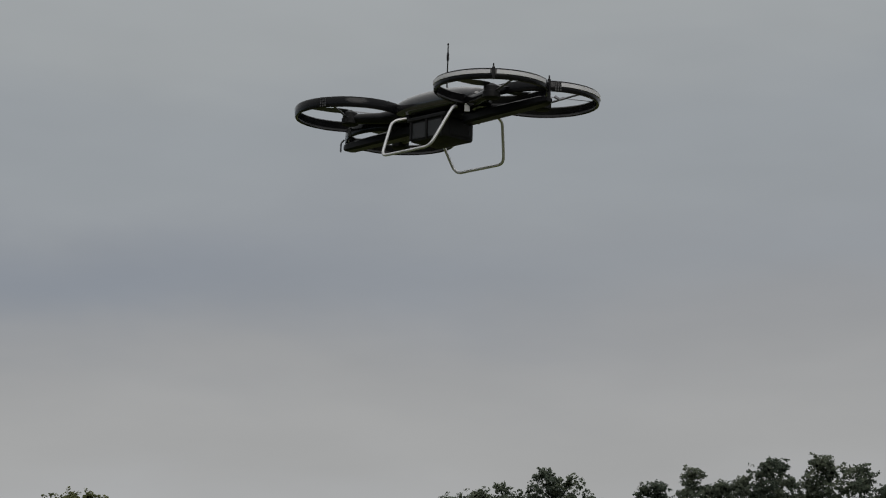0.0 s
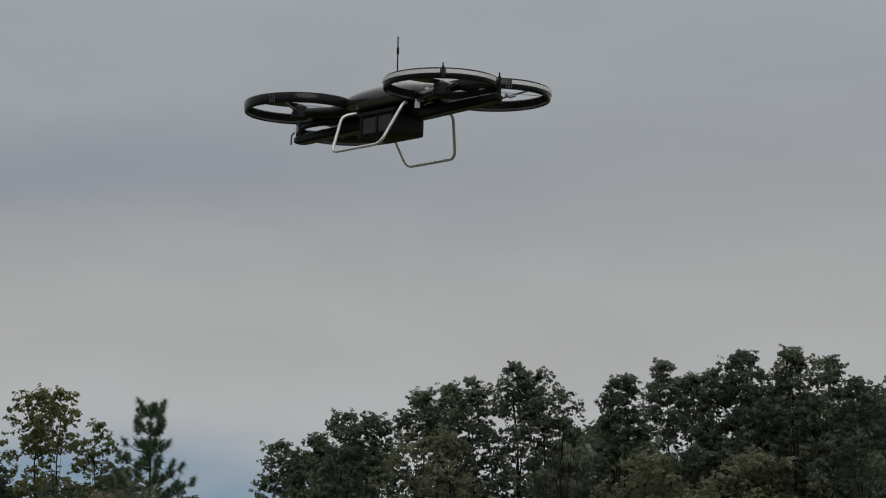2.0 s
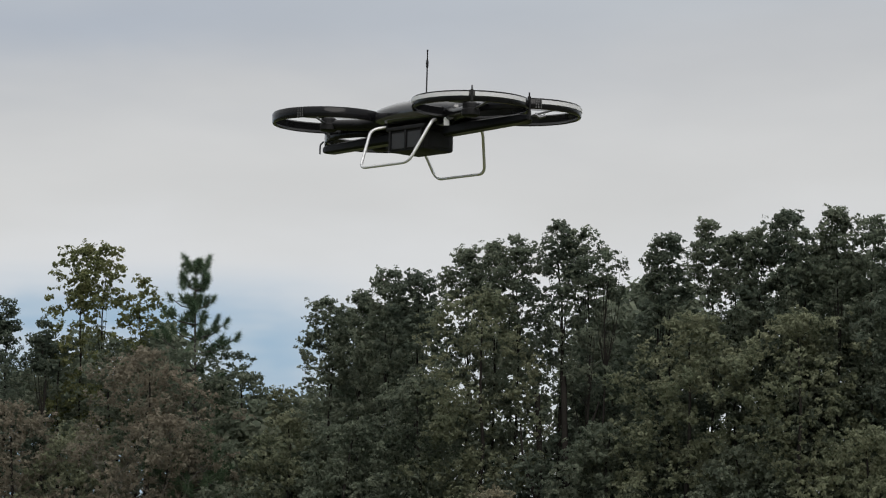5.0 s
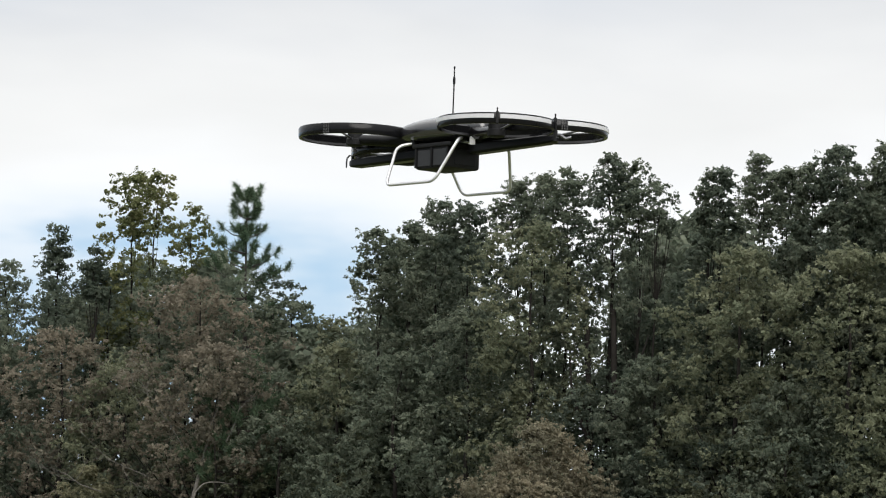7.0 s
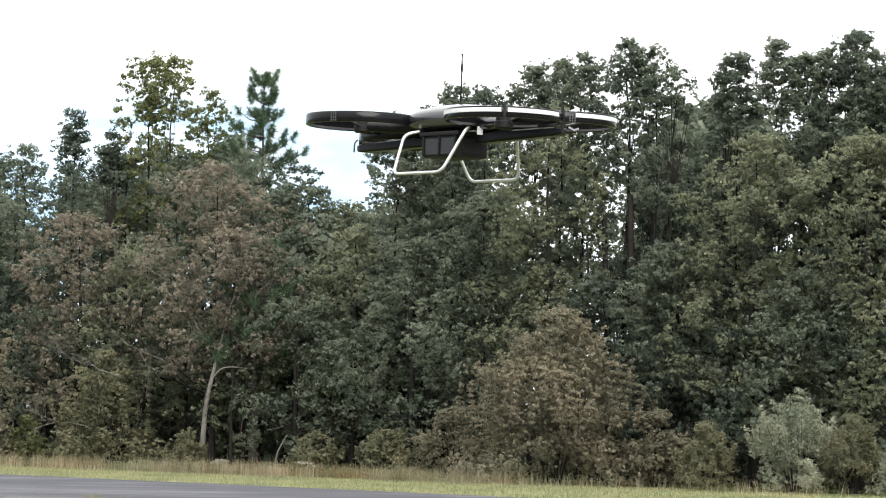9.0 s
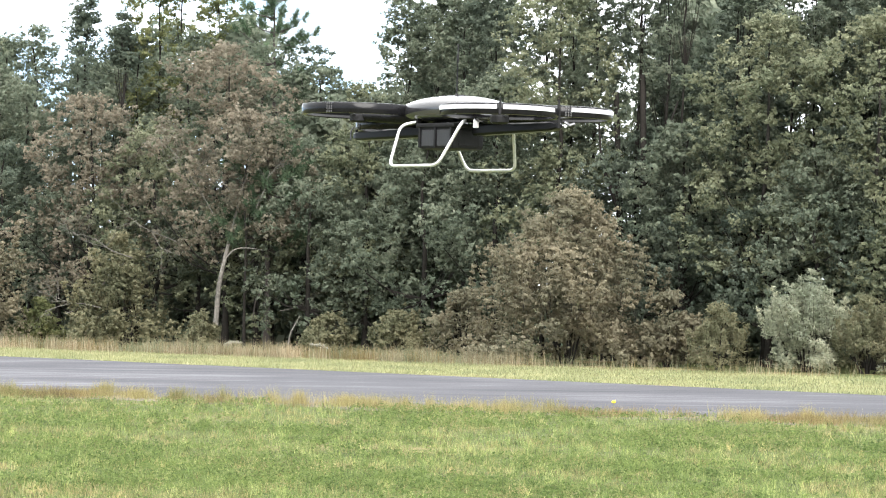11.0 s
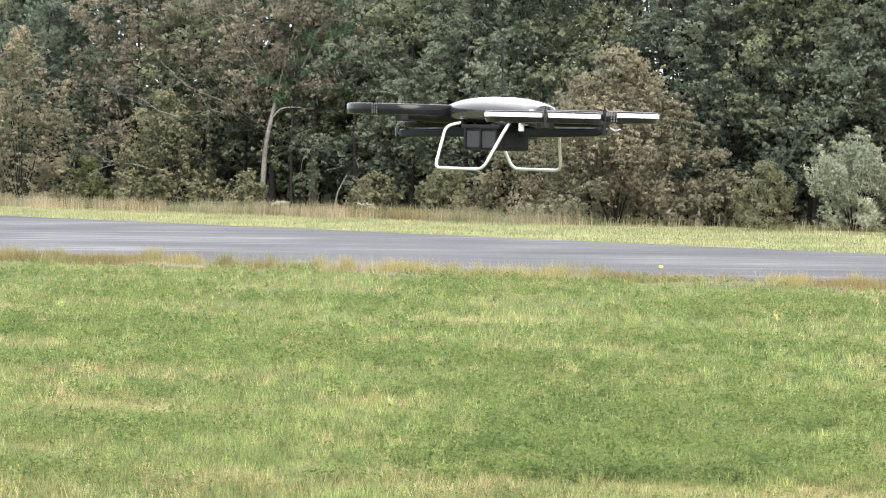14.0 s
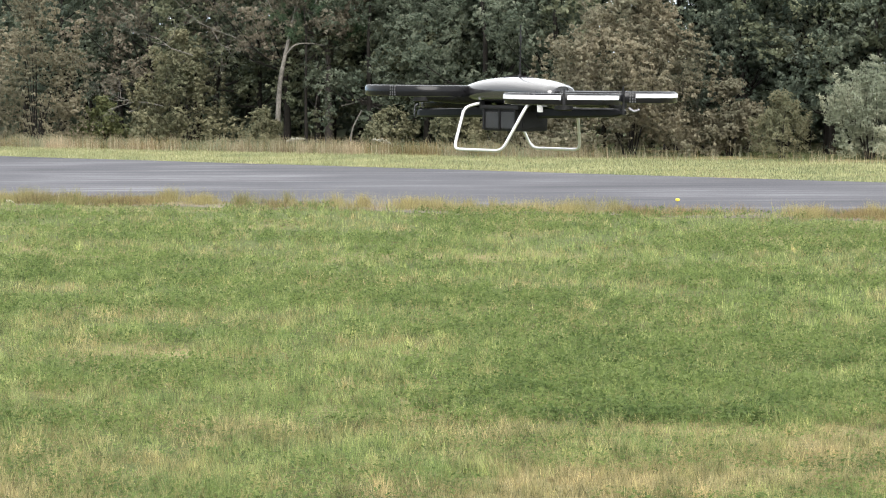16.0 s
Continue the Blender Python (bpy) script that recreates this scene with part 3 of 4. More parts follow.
# turning trees before them
tree(-6.2, 126.0, 12.3, 3.0, 3.2, BROWN, 13000, DULL, clumps=60)
tree(-12.0, 130.4, 10.4, 2.9, 2.2, BROWN, 14000, DULL, clumps=60)
tree(-9.2, 128.6, 9.4, 2.4, 1.6, OAK_LIGHT, 11000, "tree with dull olive green leaves", clumps=50)
tree(-5.3, 122.8, 9.4, 2.2, 4.4, BROWN, 8000, DULL, clumps=40, trunk=0.07, limbs=6)
tree(-2.8, 121.9, 6.8, 2.1, 0.7, OAK, 8000, GREEN, limbs=8)
tree(-4.9, 125.0, 6.4, 2.0, 0.9, OAK_LIGHT, 7000, GREEN, limbs=8)
tree(17.6, 108.8, 13.0, 2.3, 3.0, OAK, 8000, GREEN)
tree(-16.0, 133.0, 8.6, 2.6, 1.5, OAK_DARK, 11000, GREEN)
pine(-4.5, 124.4, 9.0, 2.7, 4.0, "young pine with a dark straight trunk and soft drooping boughs", tuft=0.36, whorls=0.42, arms=6)
tree(-2.9, 126.2, 8.6, 2.0, 1.4, OAK, 9000, GREEN)
tree(-0.6, 123.0, 9.6, 2.1, 1.4, OAK_LIGHT, 10000, GREEN)
# skyline on the right: x, depth, height, reach, foot of the crown
for k, (x, y, h, r, foot) in enumerate([
        (0.88, 122.3, 14.1, 1.2, 2.5), (2.0, 121.3, 14.2, 1.3, 2.5), (3.13, 120.3, 15.0, 1.3, 3.0), (4.29, 119.3, 14.8, 1.35, 3.0),
        (6.03, 117.8, 15.5, 1.3, 3.0), (6.94, 117.0, 15.7, 1.25, 4.0), (7.74, 116.3, 15.9, 1.3, 4.0), (9.3, 114.9, 16.2, 1.35, 5.5),
        (10.2, 114.1, 15.9, 1.1, 9.5), (10.9, 113.5, 15.0, 0.75, 13.7), (12.6, 111.9, 15.3, 0.7, 5.0), (12.95, 111.7, 15.4, 1.1, 4.0),
        (14.28, 110.5, 15.8, 1.15, 4.0), (15.09, 109.7, 15.2, 1.1, 4.0), (15.8, 109.1, 15.4, 1.1, 4.0), (16.59, 108.4, 15.9, 1.3, 4.0),
        (17.28, 107.8, 15.2, 1.2, 4.0), (18.14, 107.0, 15.8, 1.15, 4.0), (19.16, 106.1, 15.5, 1.3, 4.0), (20.2, 105.2, 14.6, 1.5, 3.0)]):
    tree(x, y, h, r, foot, OAK_DARK if k % 4 == 3 else OAK, int(900 * (h - foot) * min(r, 1.3)), GREEN, clumps=int(5.5 * (h - foot)), size=0.15, trunk=0.14 if k == 7 else 0.09)
# lighter crowns before them
tree(6.4, 114.4, 13.6, 2.4, 3.0, OAK_LIGHT, 15000, GREEN, clumps=60)
tree(13.2, 108.0, 12.2, 2.5, 2.6, OAK_LIGHT, 17000, GREEN, clumps=64)
tree(16.6, 105.4, 12.0, 2.7, 2.4, OAK_LIGHT, 16000, GREEN, clumps=64)
tree(1.6, 118.2, 9.0, 2.5, 1.2, OAK, 14000, GREEN, clumps=60)
tree(4.2, 116.2, 10.4, 2.4, 1.4, OAK, 14000, GREEN, clumps=60)
tree(10.6, 110.4, 8.6, 2.1, 1.6, OAK, 12000, GREEN, clumps=54)
tree(14.6, 105.6, 7.6, 2.2, 1.2, OAK, 12000, GREEN, clumps=54)
tree(8.4, 113.0, 7.4, 2.2, 1.2, OAK_DARK, 10000, GREEN, clumps=54)
tree(18.4, 102.6, 8.0, 2.4, 1.0, OAK_LIGHT, 10000, GREEN, clumps=54)


def far_wood():
    """Deeper trees, whose single crowns cannot be told apart."""
    parts_, turns, stems = [], [], bmesh.new()
    for i in range(90):
        x = rng.uniform(-34, 34)
        y = WEED_A + WEED_B * min(max(x, -26), 26) + rng.uniform(20, 40)
        edge_y = 119 - 0.9 * min(max(x, -26), 26)
        h = 1.7 + (rng.uniform(9.0, 11.2) + (0.6 if x > 3 else 0.4 if x < -4 else -2.2)) * y / edge_y
        c = crown_clumps(h, 0.2, rng.uniform(2.4, 3.2), "round", 60)
        if i % 2:
            c = np.concatenate([c, crown_clumps(4.5, 0.2, 3.2, "shrub", 24)])
        c[:, 0] += x
        c[:, 1] += y
        share = np.maximum(20, (3000 * c[:, 3] ** 2 / (c[:, 3] ** 2).sum()).astype(int))
        which = np.repeat(np.arange(len(c)), share)
        d = unit(len(which))
        parts_.append(leaf_faces(c[which, :3] + d * (c[which, 3] * rng.uniform(0.6, 1.4, len(d)))[:, None], d, 0.38, 0.27))
        turns.append(leaf_normals(d))
        tube(stems, [(x, y, 0), (x + rng.normal(0, 0.2), y, h * 0.8)], [0.13, 0.05], 6)
    root = new("far_wood")
    tagged(root, "deep shaded wood behind the edge trees", "woods", kind="stuff")
    set_part("foliage", quads_mesh("foliage", np.concatenate(parts_), np.concatenate(turns)), OAK, root)
    part("trunks", stems, BARK, root)


far_wood()

# shrubs along the edge
shrub(6.4, 107.4, 6.0, 4.7, BRONZE, 52000, "large dome-shaped shrub with bronze brown leaves", clumps=230, size=0.13, shoots=60)
shrub(13.75, 101.4, 3.6, 1.7, WILLOW, 12000, "silvery green willow shrub with upright shoots", size=0.15, slim=0.24, shoots=70, name="willow_shrub")
shrub(15.5, 100.2, 2.6, 1.4, SHRUB, 7000, "olive green willow shrub with upright shoots", size=0.15, slim=0.24, shoots=30, name="willow_shrub")
shrub(11.0, 102.6, 2.3, 1.2, SHRUB, 5000, "small olive green willow shrub", size=0.15, slim=0.24, shoots=24, name="willow_shrub")
shrub(-10.3, 125.0, 4.6, 2.4, SHRUB, 14000, "rounded olive green shrub", shoots=16, clumps=80)
shrub(-16.3, 126.6, 7.2, 2.7, BRONZE, 17000, "tall shrub with yellowish brown leaves", shoots=20, clumps=110)
shrub(-13.6, 127.0, 2.0, 1.2, POPLAR, 5000, "low yellowish green shrub", shoots=8)
shrub(-11.6, 126.4, 2.2, 1.2, SHRUB, 4000, "low olive green shrub", shoots=10)
shrub(-6.9, 121.4, 1.5, 0.9, SHRUB, 3000, "low olive green shrub", shoots=8)
shrub(3.0, 112.6, 2.6, 1.6, BRONZE, 6000, "low shrub with bronze brown leaves", shoots=10)
shrub(0.6, 115.6, 1.8, 1.5, SHRUB, 5000, "low olive green shrub", shoots=10)
shrub(-1.8, 117.8, 1.6, 1.3, SHRUB, 4000, "low olive green shrub", shoots=10)
shrub(9.6, 105.4, 2.6, 1.6, BRONZE, 8000, "low shrub with bronze brown leaves", shoots=8)
shrub(17.4, 98.8, 2.4, 1.5, WILLOW, 5000, "silvery green willow shrub", size=0.15, slim=0.24, shoots=20, name="willow_shrub")

# low dark growth that closes the foot of the wood
tree(13.2, 107.0, 5.6, 2.1, 0.3, OAK_DARK, 6000, "low dark green broad-leaved tree", limbs=6)
tree(16.6, 104.4, 5.6, 2.1, 0.3, OAK_DARK, 6000, "low dark green broad-leaved tree", limbs=6)
tree(10.4, 109.6, 5.2, 1.9, 0.3, OAK_DARK, 5000, "low dark green broad-leaved tree", limbs=6)

tree(-13.4, 131.6, 6.6, 2.2, 0.3, OAK, 6000, "low dull green broad-leaved tree", limbs=6)
tree(-10.6, 131.8, 6.6, 2.2, 0.3, OAK, 6000, "low dull green broad-leaved tree", limbs=6)
tree(-7.4, 128.4, 6.2, 2.2, 0.3, OAK, 6000, "low dull green broad-leaved tree", limbs=6)
tree(-0.6, 121.4, 5.6, 2.0, 0.3, OAK, 6000, "low dull green broad-leaved tree", limbs=6)

tree(11.3, 116.2, 11.2, 2.0, 2.0, OAK_DARK, 9000, GREEN)
tree(13.2, 114.6, 13.6, 2.0, 2.0, OAK_DARK, 9000, GREEN)
tree(15.2, 112.8, 13.0, 2.0, 2.0, OAK_DARK, 8000, GREEN)

# tussocks and brown thatch in the lawn
blades("green_tussocks", tussocks(lawn_places(5200, 22.0, 78.0, 1.1), 26, 0.06), 0.15, 0.010, 0.7, LAWN, "dark green grass tussocks in the lawn", 0.4)
blades("pale_tussocks", tussocks(lawn_places(1300, 22.0, 76.0, 1.3), 22, 0.08), 0.14, 0.008, 0.7, TUFT, "yellowing grass tussocks in the lawn", 0.4)
blades("brown_thatch", tussocks(clumped(lawn_places(2600, 21.0, 72.0, 1.6), 0.28, 2.0, 21.0), 34, 0.17), 0.075, 0.006, 1.0, RUSSET, "brown dead grass lying in patches on the lawn", 0.4)

# ragged tufts, russet weeds and tan stems beside the road and before the wood
e_x = rng.uniform(-15, 14, 130)
e_c = clumped(np.stack([e_x, NEAR_A + NEAR_B * e_x + rng.normal(-1.1, 0.8, len(e_x))], 1), 0.3, 3.4, 31.0)
blades("yellow_tufts", tussocks(e_c, 190, 0.2), 0.29, 0.007, 0.55, TUFT, "ragged yellow grass tufts at the asphalt edge", 0.5)
e_x = rng.uniform(-15, 14, 210)
e_c = clumped(np.stack([e_x, NEAR_A + NEAR_B * e_x + rng.normal(-1.0, 0.8, len(e_x))], 1), 0.3, 3.4, 47.0)
blades("russet_tufts", tussocks(e_c, 190, 0.26), 0.2, 0.007, 0.7, RUSSET, "russet dried weeds at the asphalt edge", 0.5)
w_x = rng.uniform(-26, 22, 26000)
w_y = WEED_A + WEED_B * w_x + np.abs(rng.normal(0, 1.3, len(w_x))) - 0.8
blades("tan_stems", clumped(clumped(thinning(np.stack([w_x, w_y], 1)), 0.5, 2.2, 52.0), 2.1, 2.5, 55.0), 0.6, 0.011, 0.2, DRY, "upright tan weed stems before the wood", 0.3)
w_x = rng.uniform(-26, 22, 20000)
w_y = WEED_A + WEED_B * w_x + np.abs(rng.normal(0, 1.3, len(w_x))) - 0.5
blades("russet_weeds", clumped(thinning(np.stack([w_x, w_y], 1)), 0.4, 2.2, 63.0), 0.5, 0.012, 0.3, RUSSET, "russet weeds before the wood", 0.4)

# single trunks and dead limbs that stand out of the wood


def bare_stem(points, radii, bark, label, name="bare_trunk"):
    bm = bmesh.new()
    points = [[away(*q) for q in line] for line in points]
    foot = Vector(points[0][0])
    for line, rr in zip(points, radii):
        tube(bm, bent([Vector(p) - foot for p in line], 0.5, 3), list(np.linspace(rr[0], rr[1], len(bent(line, 0.5, 3)))), 8)
    ob = soft(part(name, bm, bark, None), 60)
    ob.location = foot
    return tagged(ob, label, "tree trunk")


bare_stem([[(-6.5, 122.9, -0.1), (-6.42, 122.9, 0.75), (-6.33, 122.9, 2.5), (-6.07, 122.9, 3.75), (-5.75, 123.6, 5.2), (-5.56, 124.6, 6.6)],
           [(-6.07, 122.9, 3.6), (-5.75, 122.8, 4.0), (-5.2, 122.7, 4.05), (-4.55, 122.7, 3.95)]],
          [(0.125, 0.05), (0.04, 0.016)], PALE_BARK, "pale grey forked trunk with a bare limb")
bare_stem([[(-4.46, 122.6, 2.5), (-4.85, 122.4, 2.1), (-4.95, 122.4, 1.2)]], [(0.035, 0.012)], PINE_BARK, "dark dead snag on a pine trunk", "dead_snag")
bare_stem([[(8.1, 113.6, -0.1), (8.6, 113.6, 4.8), (8.4, 113.9, 9.8)], [(8.4, 112.6, 5.6), (7.8, 112.5, 7.2), (7.7, 112.5, 8.6)]],
          [(0.19, 0.1), (0.08, 0.03)], BARK, "dark oak trunk seen through the leaves")
bare_stem([[(9.5, 113.2, -0.1), (9.42, 113.2, 5.0), (9.33, 113.6, 10.4)], [(9.35, 112.4, 6.4), (10.1, 112.2, 8.2), (10.5, 112.2, 9.4)]],
          [(0.2, 0.11), (0.08, 0.03)], BARK, "dark oak trunk seen through the leaves")
bare_stem([[(-3.5, 119.6, -0.1), (-3.45, 119.6, 0.7), (-3.05, 119.6, 1.45)]], [(0.04, 0.02)], PALE_BARK, "pale dead stick in the weeds", "dead_stick")
bare_stem([[(-12.6, 126.2, 1.3), (-11.6, 126.0, 1.7), (-10.6, 126.0, 3.3), (-8.6, 126.0, 3.9)]], [(0.04, 0.015)], PALE_BARK, "bare grey dead bough among the shrubs", "dead_bough")


def bare_twigs(foot, lean, length, forks, label):
    """A dead grey branch that forks again and again."""
    bm = bmesh.new()

    def grow(a, d, long_, rad, depth):
        b = a + d * long_ * 0.5 + Vector(rng.normal(0, 0.05, 3)) * long_
        c = b + (d + Vector(rng.normal(0, 0.22, 3))).normalized() * long_ * 0.5
        tube(bm, [a, b, c], [rad, rad * 0.8, rad * 0.55], 5)
        if depth:
            for j in range(3):
                side = Vector((rng.normal(0, 0.75), rng.normal(0, 0.3), rng.normal(0.15, 0.5)))
                grow(b.lerp(c, rng.uniform(0.0, 1.0)), (d + side).normalized(), long_ * rng.uniform(0.5, 0.8), rad * 0.52, depth - 1)

    grow(Vector((0, 0, 0)), Vector(lean).normalized(), length, 0.024, forks)
    ob = part("dead_branch", bm, PALE_BARK, None)
    ob.location = away(*foot)
    return tagged(ob, label, "branch", "dead branches in the wood")


for foot, lean, length in [((-5.56, 122.7, 6.1), (0.25, 0, 1), 2.2), ((-5.6, 122.7, 5.6), (-0.5, 0, 1), 2.4), ((-6.6, 122.8, 5.4), (-0.55, 0, 0.9), 2.4),
                           ((-4.9, 122.7, 5.6), (0.25, 0, 1), 2.0), ((-9.8, 124.2, 3.6), (-0.9, 0, 0.35), 2.3), ((-11.0, 124.2, 1.6), (-1, 0, 0.1), 2.0),
                           ((-7.9, 123.8, 4.2), (-0.9, 0, 0.5), 2.2), ((-3.9, 122.2, 1.6), (1, 0, 0.25), 1.2)]:
    bare_twigs(foot, lean, length * 0.8, 4, "bare grey dead branch with fine twigs")


def umbel(x, y, z, r):
    root = new("white_wildflower")
    root.location = (x, y, 0)
    tagged(root, "flat white flower head on a thin green stem", "wildflower", "wildflowers in the weeds")
    bm = bmesh.new()
    tube(bm, [(0, 0, 0), (0.03, 0, z * 0.6), (0, 0, z)], [0.012, 0.01, 0.008], 5)
    part("stem", bm, SHRUB, root)
    bm = bmesh.new()
    for i in range(40):
        a, d = rng.uniform(0, 6.28), r * math.sqrt(rng.random())
        bmesh.ops.create_icosphere(bm, subdivisions=1, radius=0.032, matrix=Matrix.Translation((d * math.cos(a), d * math.sin(a) * 0.6, z + rng.normal(0, 0.025))))
    tagged(part("flower_head", bm, PETAL, root, "white flower head"), kind="stuff")


umbel(-5.35, 116.4, 0.5, 0.26)
umbel(-5.62, 116.8, 0.42, 0.16)
umbel(-2.25, 113.4, 0.5, 0.26)
umbel(-2.0, 113.6, 0.4, 0.15)


def dandelion(x, y):
    root = new("yellow_wildflower")
    root.location = (x, y, 0)
    tagged(root, "small yellow flower at the asphalt edge", "wildflower")
    bm = bmesh.new()
    tube(bm, [(0, 0, 0), (0.01, 0, 0.24)], [0.006, 0.005], 5)
    part("stem", bm, SHRUB, root)
    bm = bmesh.new()
    bmesh.ops.create_icosphere(bm, subdivisions=2, radius=0.05, matrix=Matrix.Translation((0.01, 0, 0.26)) @ Matrix.Diagonal((1, 1, 0.7, 1)))
    part("flower_head", bm, YELLOW, root, "yellow flower head")


dandelion(5.0, 67.2)


def soil_strip():
    """Bare sandy soil where the turf gives out along the asphalt."""
    bm = bmesh.new()
    top, low = [], []
    for x in np.linspace(-18, 17, 141):
        y = NEAR_A + NEAR_B * x
        reach = max(0.3, 2.4 + 1.6 * noise.noise((x * 0.5, 1.3, 0)) + 0.35 * noise.noise((x * 1.9, 5.3, 0)))
        top.append(bm.verts.new((x, y + 0.4, 0.006)))
        low.append(bm.verts.new((x, y - reach, 0.006)))
    for i in range(140):
        bm.faces.new((low[i], low[i + 1], top[i + 1], top[i]))
    return tagged(part("edge_soil", bm, SAND, None), "bare sandy soil along the asphalt edge", "soil", kind="structure")


soil_strip()


def stone(x, y, size, label, mat):
    bm = bmesh.new()
    bmesh.ops.create_icosphere(bm, subdivisions=2, radius=1)
    for v in bm.verts:
        v.co *= 1 + 0.3 * noise.noise(v.co * 1.4 + Vector((x, y, 0)))
        v.co = Vector((v.co.x * size[0], v.co.y * size[1], v.co.z * size[2]))
    ob = soft(part("stone", bm, mat, None), 30)
    ob.location = (x, y, size[2] * 0.55)
    return tagged(ob, label, "stone")


stone(-10.1, 73.4, (0.13, 0.09, 0.05), "pale flat stone at the grass edge", PALE_STONE)
stone(8.7, 64.2, (0.12, 0.08, 0.04), "pale flat stone at the grass edge", PALE_STONE)
# flat dark lumps added in place of the shadowed cracks under the asphalt edge
stone(-7.3, 72.9, (0.45, 0.2, 0.05), "flat dark lump standing for the shaded break in the asphalt edge", EDGE_SHADE)
stone(4.1, 67.3, (0.5, 0.2, 0.05), "flat dark lump standing for the shaded break in the asphalt edge", EDGE_SHADE)

# ---- the hovering multicopter ----
# local x runs along the body, towards the pair of rings that is nearer to the camera; local y across it
drone = new("multicopter_drone")
drone.matrix_world = pose(0.1715, 7.105, 3.048, 0, 0.8, 0) @ pose(0, 0, 0, 0, 0, -49.0) @ Matrix.Scale(0.7, 4)
tagged(drone, "black four-rotor drone with ducted rings hovering, white tape stripes", "drone")
ROOM = radians(49.0)  # turns angles in plan into the body's own

RING_R, BAND = 0.187, 0.035
RINGS = {"a": (0.338, -0.117, -0.022), "b": (0.338, 0.117, -0.016), "c": (-0.338, -0.117, -0.004), "d": (-0.338, 0.117, -0.0425)}


def band(bm, centre, radius, profile, a0=0.0, a1=2 * math.pi, steps=96):
    """Sweeps a closed profile of (out, up) round a circle."""
    whole = abs(a1 - a0 - 2 * math.pi) < 1e-6
    count = steps if whole else steps + 1
    rings = []
    for i in range(count):
        a = a0 + (a1 - a0) * i / steps
        rings.append([bm.verts.new((centre[0] + (radius + o) * math.cos(a), centre[1] + (radius + o) * math.sin(a), centre[2] + u)) for o, u in profile])
    k = len(profile)
    for i in range(count if whole else count - 1):
        p, q = rings[i], rings[(i + 1) % count]
        for j in range(k):
            bm.faces.new((p[j], p[(j + 1) % k], q[(j + 1) % k], q[j]))
    if not whole:
        bm.faces.new(rings[0])
        bm.faces.new(rings[-1][::-1])
    bmesh.ops.recalc_face_normals(bm, faces=bm.faces)


H2 = BAND / 2
SHELL = [(0.0, -H2 + 0.004), (0.001, H2 - 0.006), (-0.002, H2 - 0.001), (-0.008, H2), (-0.012, H2 - 0.004), (-0.009, H2 - 0.012),
         (-0.006, -H2 + 0.01), (-0.011, -H2 + 0.002), (-0.007, -H2 - 0.001), (-0.002, -H2)]


def stripe(ring, centre, a0, a1):
    bm = bmesh.new()
    band(bm, centre, RING_R, [(0.0008, -0.002), (0.0008, 0.0115), (0.0024, 0.011), (0.0024, -0.0015)], radians(a0) + ROOM, radians(a1) + ROOM, 40)
    soft(part("tape_stripe", bm, TAPE, ring, "white reflective tape stripe"))


def lacing(ring, centre, at, width=6.0):
    """A grey laced joint on the band."""
    for k in range(3):
        bm = bmesh.new()
        a = radians(at + (k - 1) * width / 2.4) + ROOM
        for j in range(4):
            z = centre[2] - 0.013 + j * 0.0085
            box(bm, (centre[0] + (RING_R + 0.002) * math.cos(a), centre[1] + (RING_R + 0.002) * math.sin(a), z), (0.003, 0.0035, 0.006), 0.0, a)
        part("lacing", bm, LACE, ring, "grey lacing")


def strap(ring, centre, at, up=0.012):
    bm = bmesh.new()
    a = radians(at) + ROOM
    c = Vector((centre[0] + RING_R * math.cos(a), centre[1] + RING_R * math.sin(a), centre[2]))
    box(bm, c, (0.016, 0.009, BAND + 0.004), 0.002, a)
    box(bm, c + Vector((0, 0, H2 + up / 2)), (0.0045, 0.0045, up + 0.004), 0.001, a)
    part("clamp", bm, MATT, ring, "black clamp")


rings = {}
for key, c in RINGS.items():
    bm = bmesh.new()
    band(bm, c, RING_R, SHELL)
    rings[key] = soft(part("duct_ring", bm, CARBON, drone, "black carbon duct ring"), 35)
stripe(rings["a"], RINGS["a"], 181, 265)
stripe(rings["a"], RINGS["a"], 271, 332)
stripe(rings["b"], RINGS["b"], 284, 359)
strap(rings["a"], RINGS["a"], 268)
lacing(rings["b"], RINGS["b"], 281)
lacing(rings["c"], RINGS["c"], 240)
lacing(rings["d"], RINGS["d"], 200)


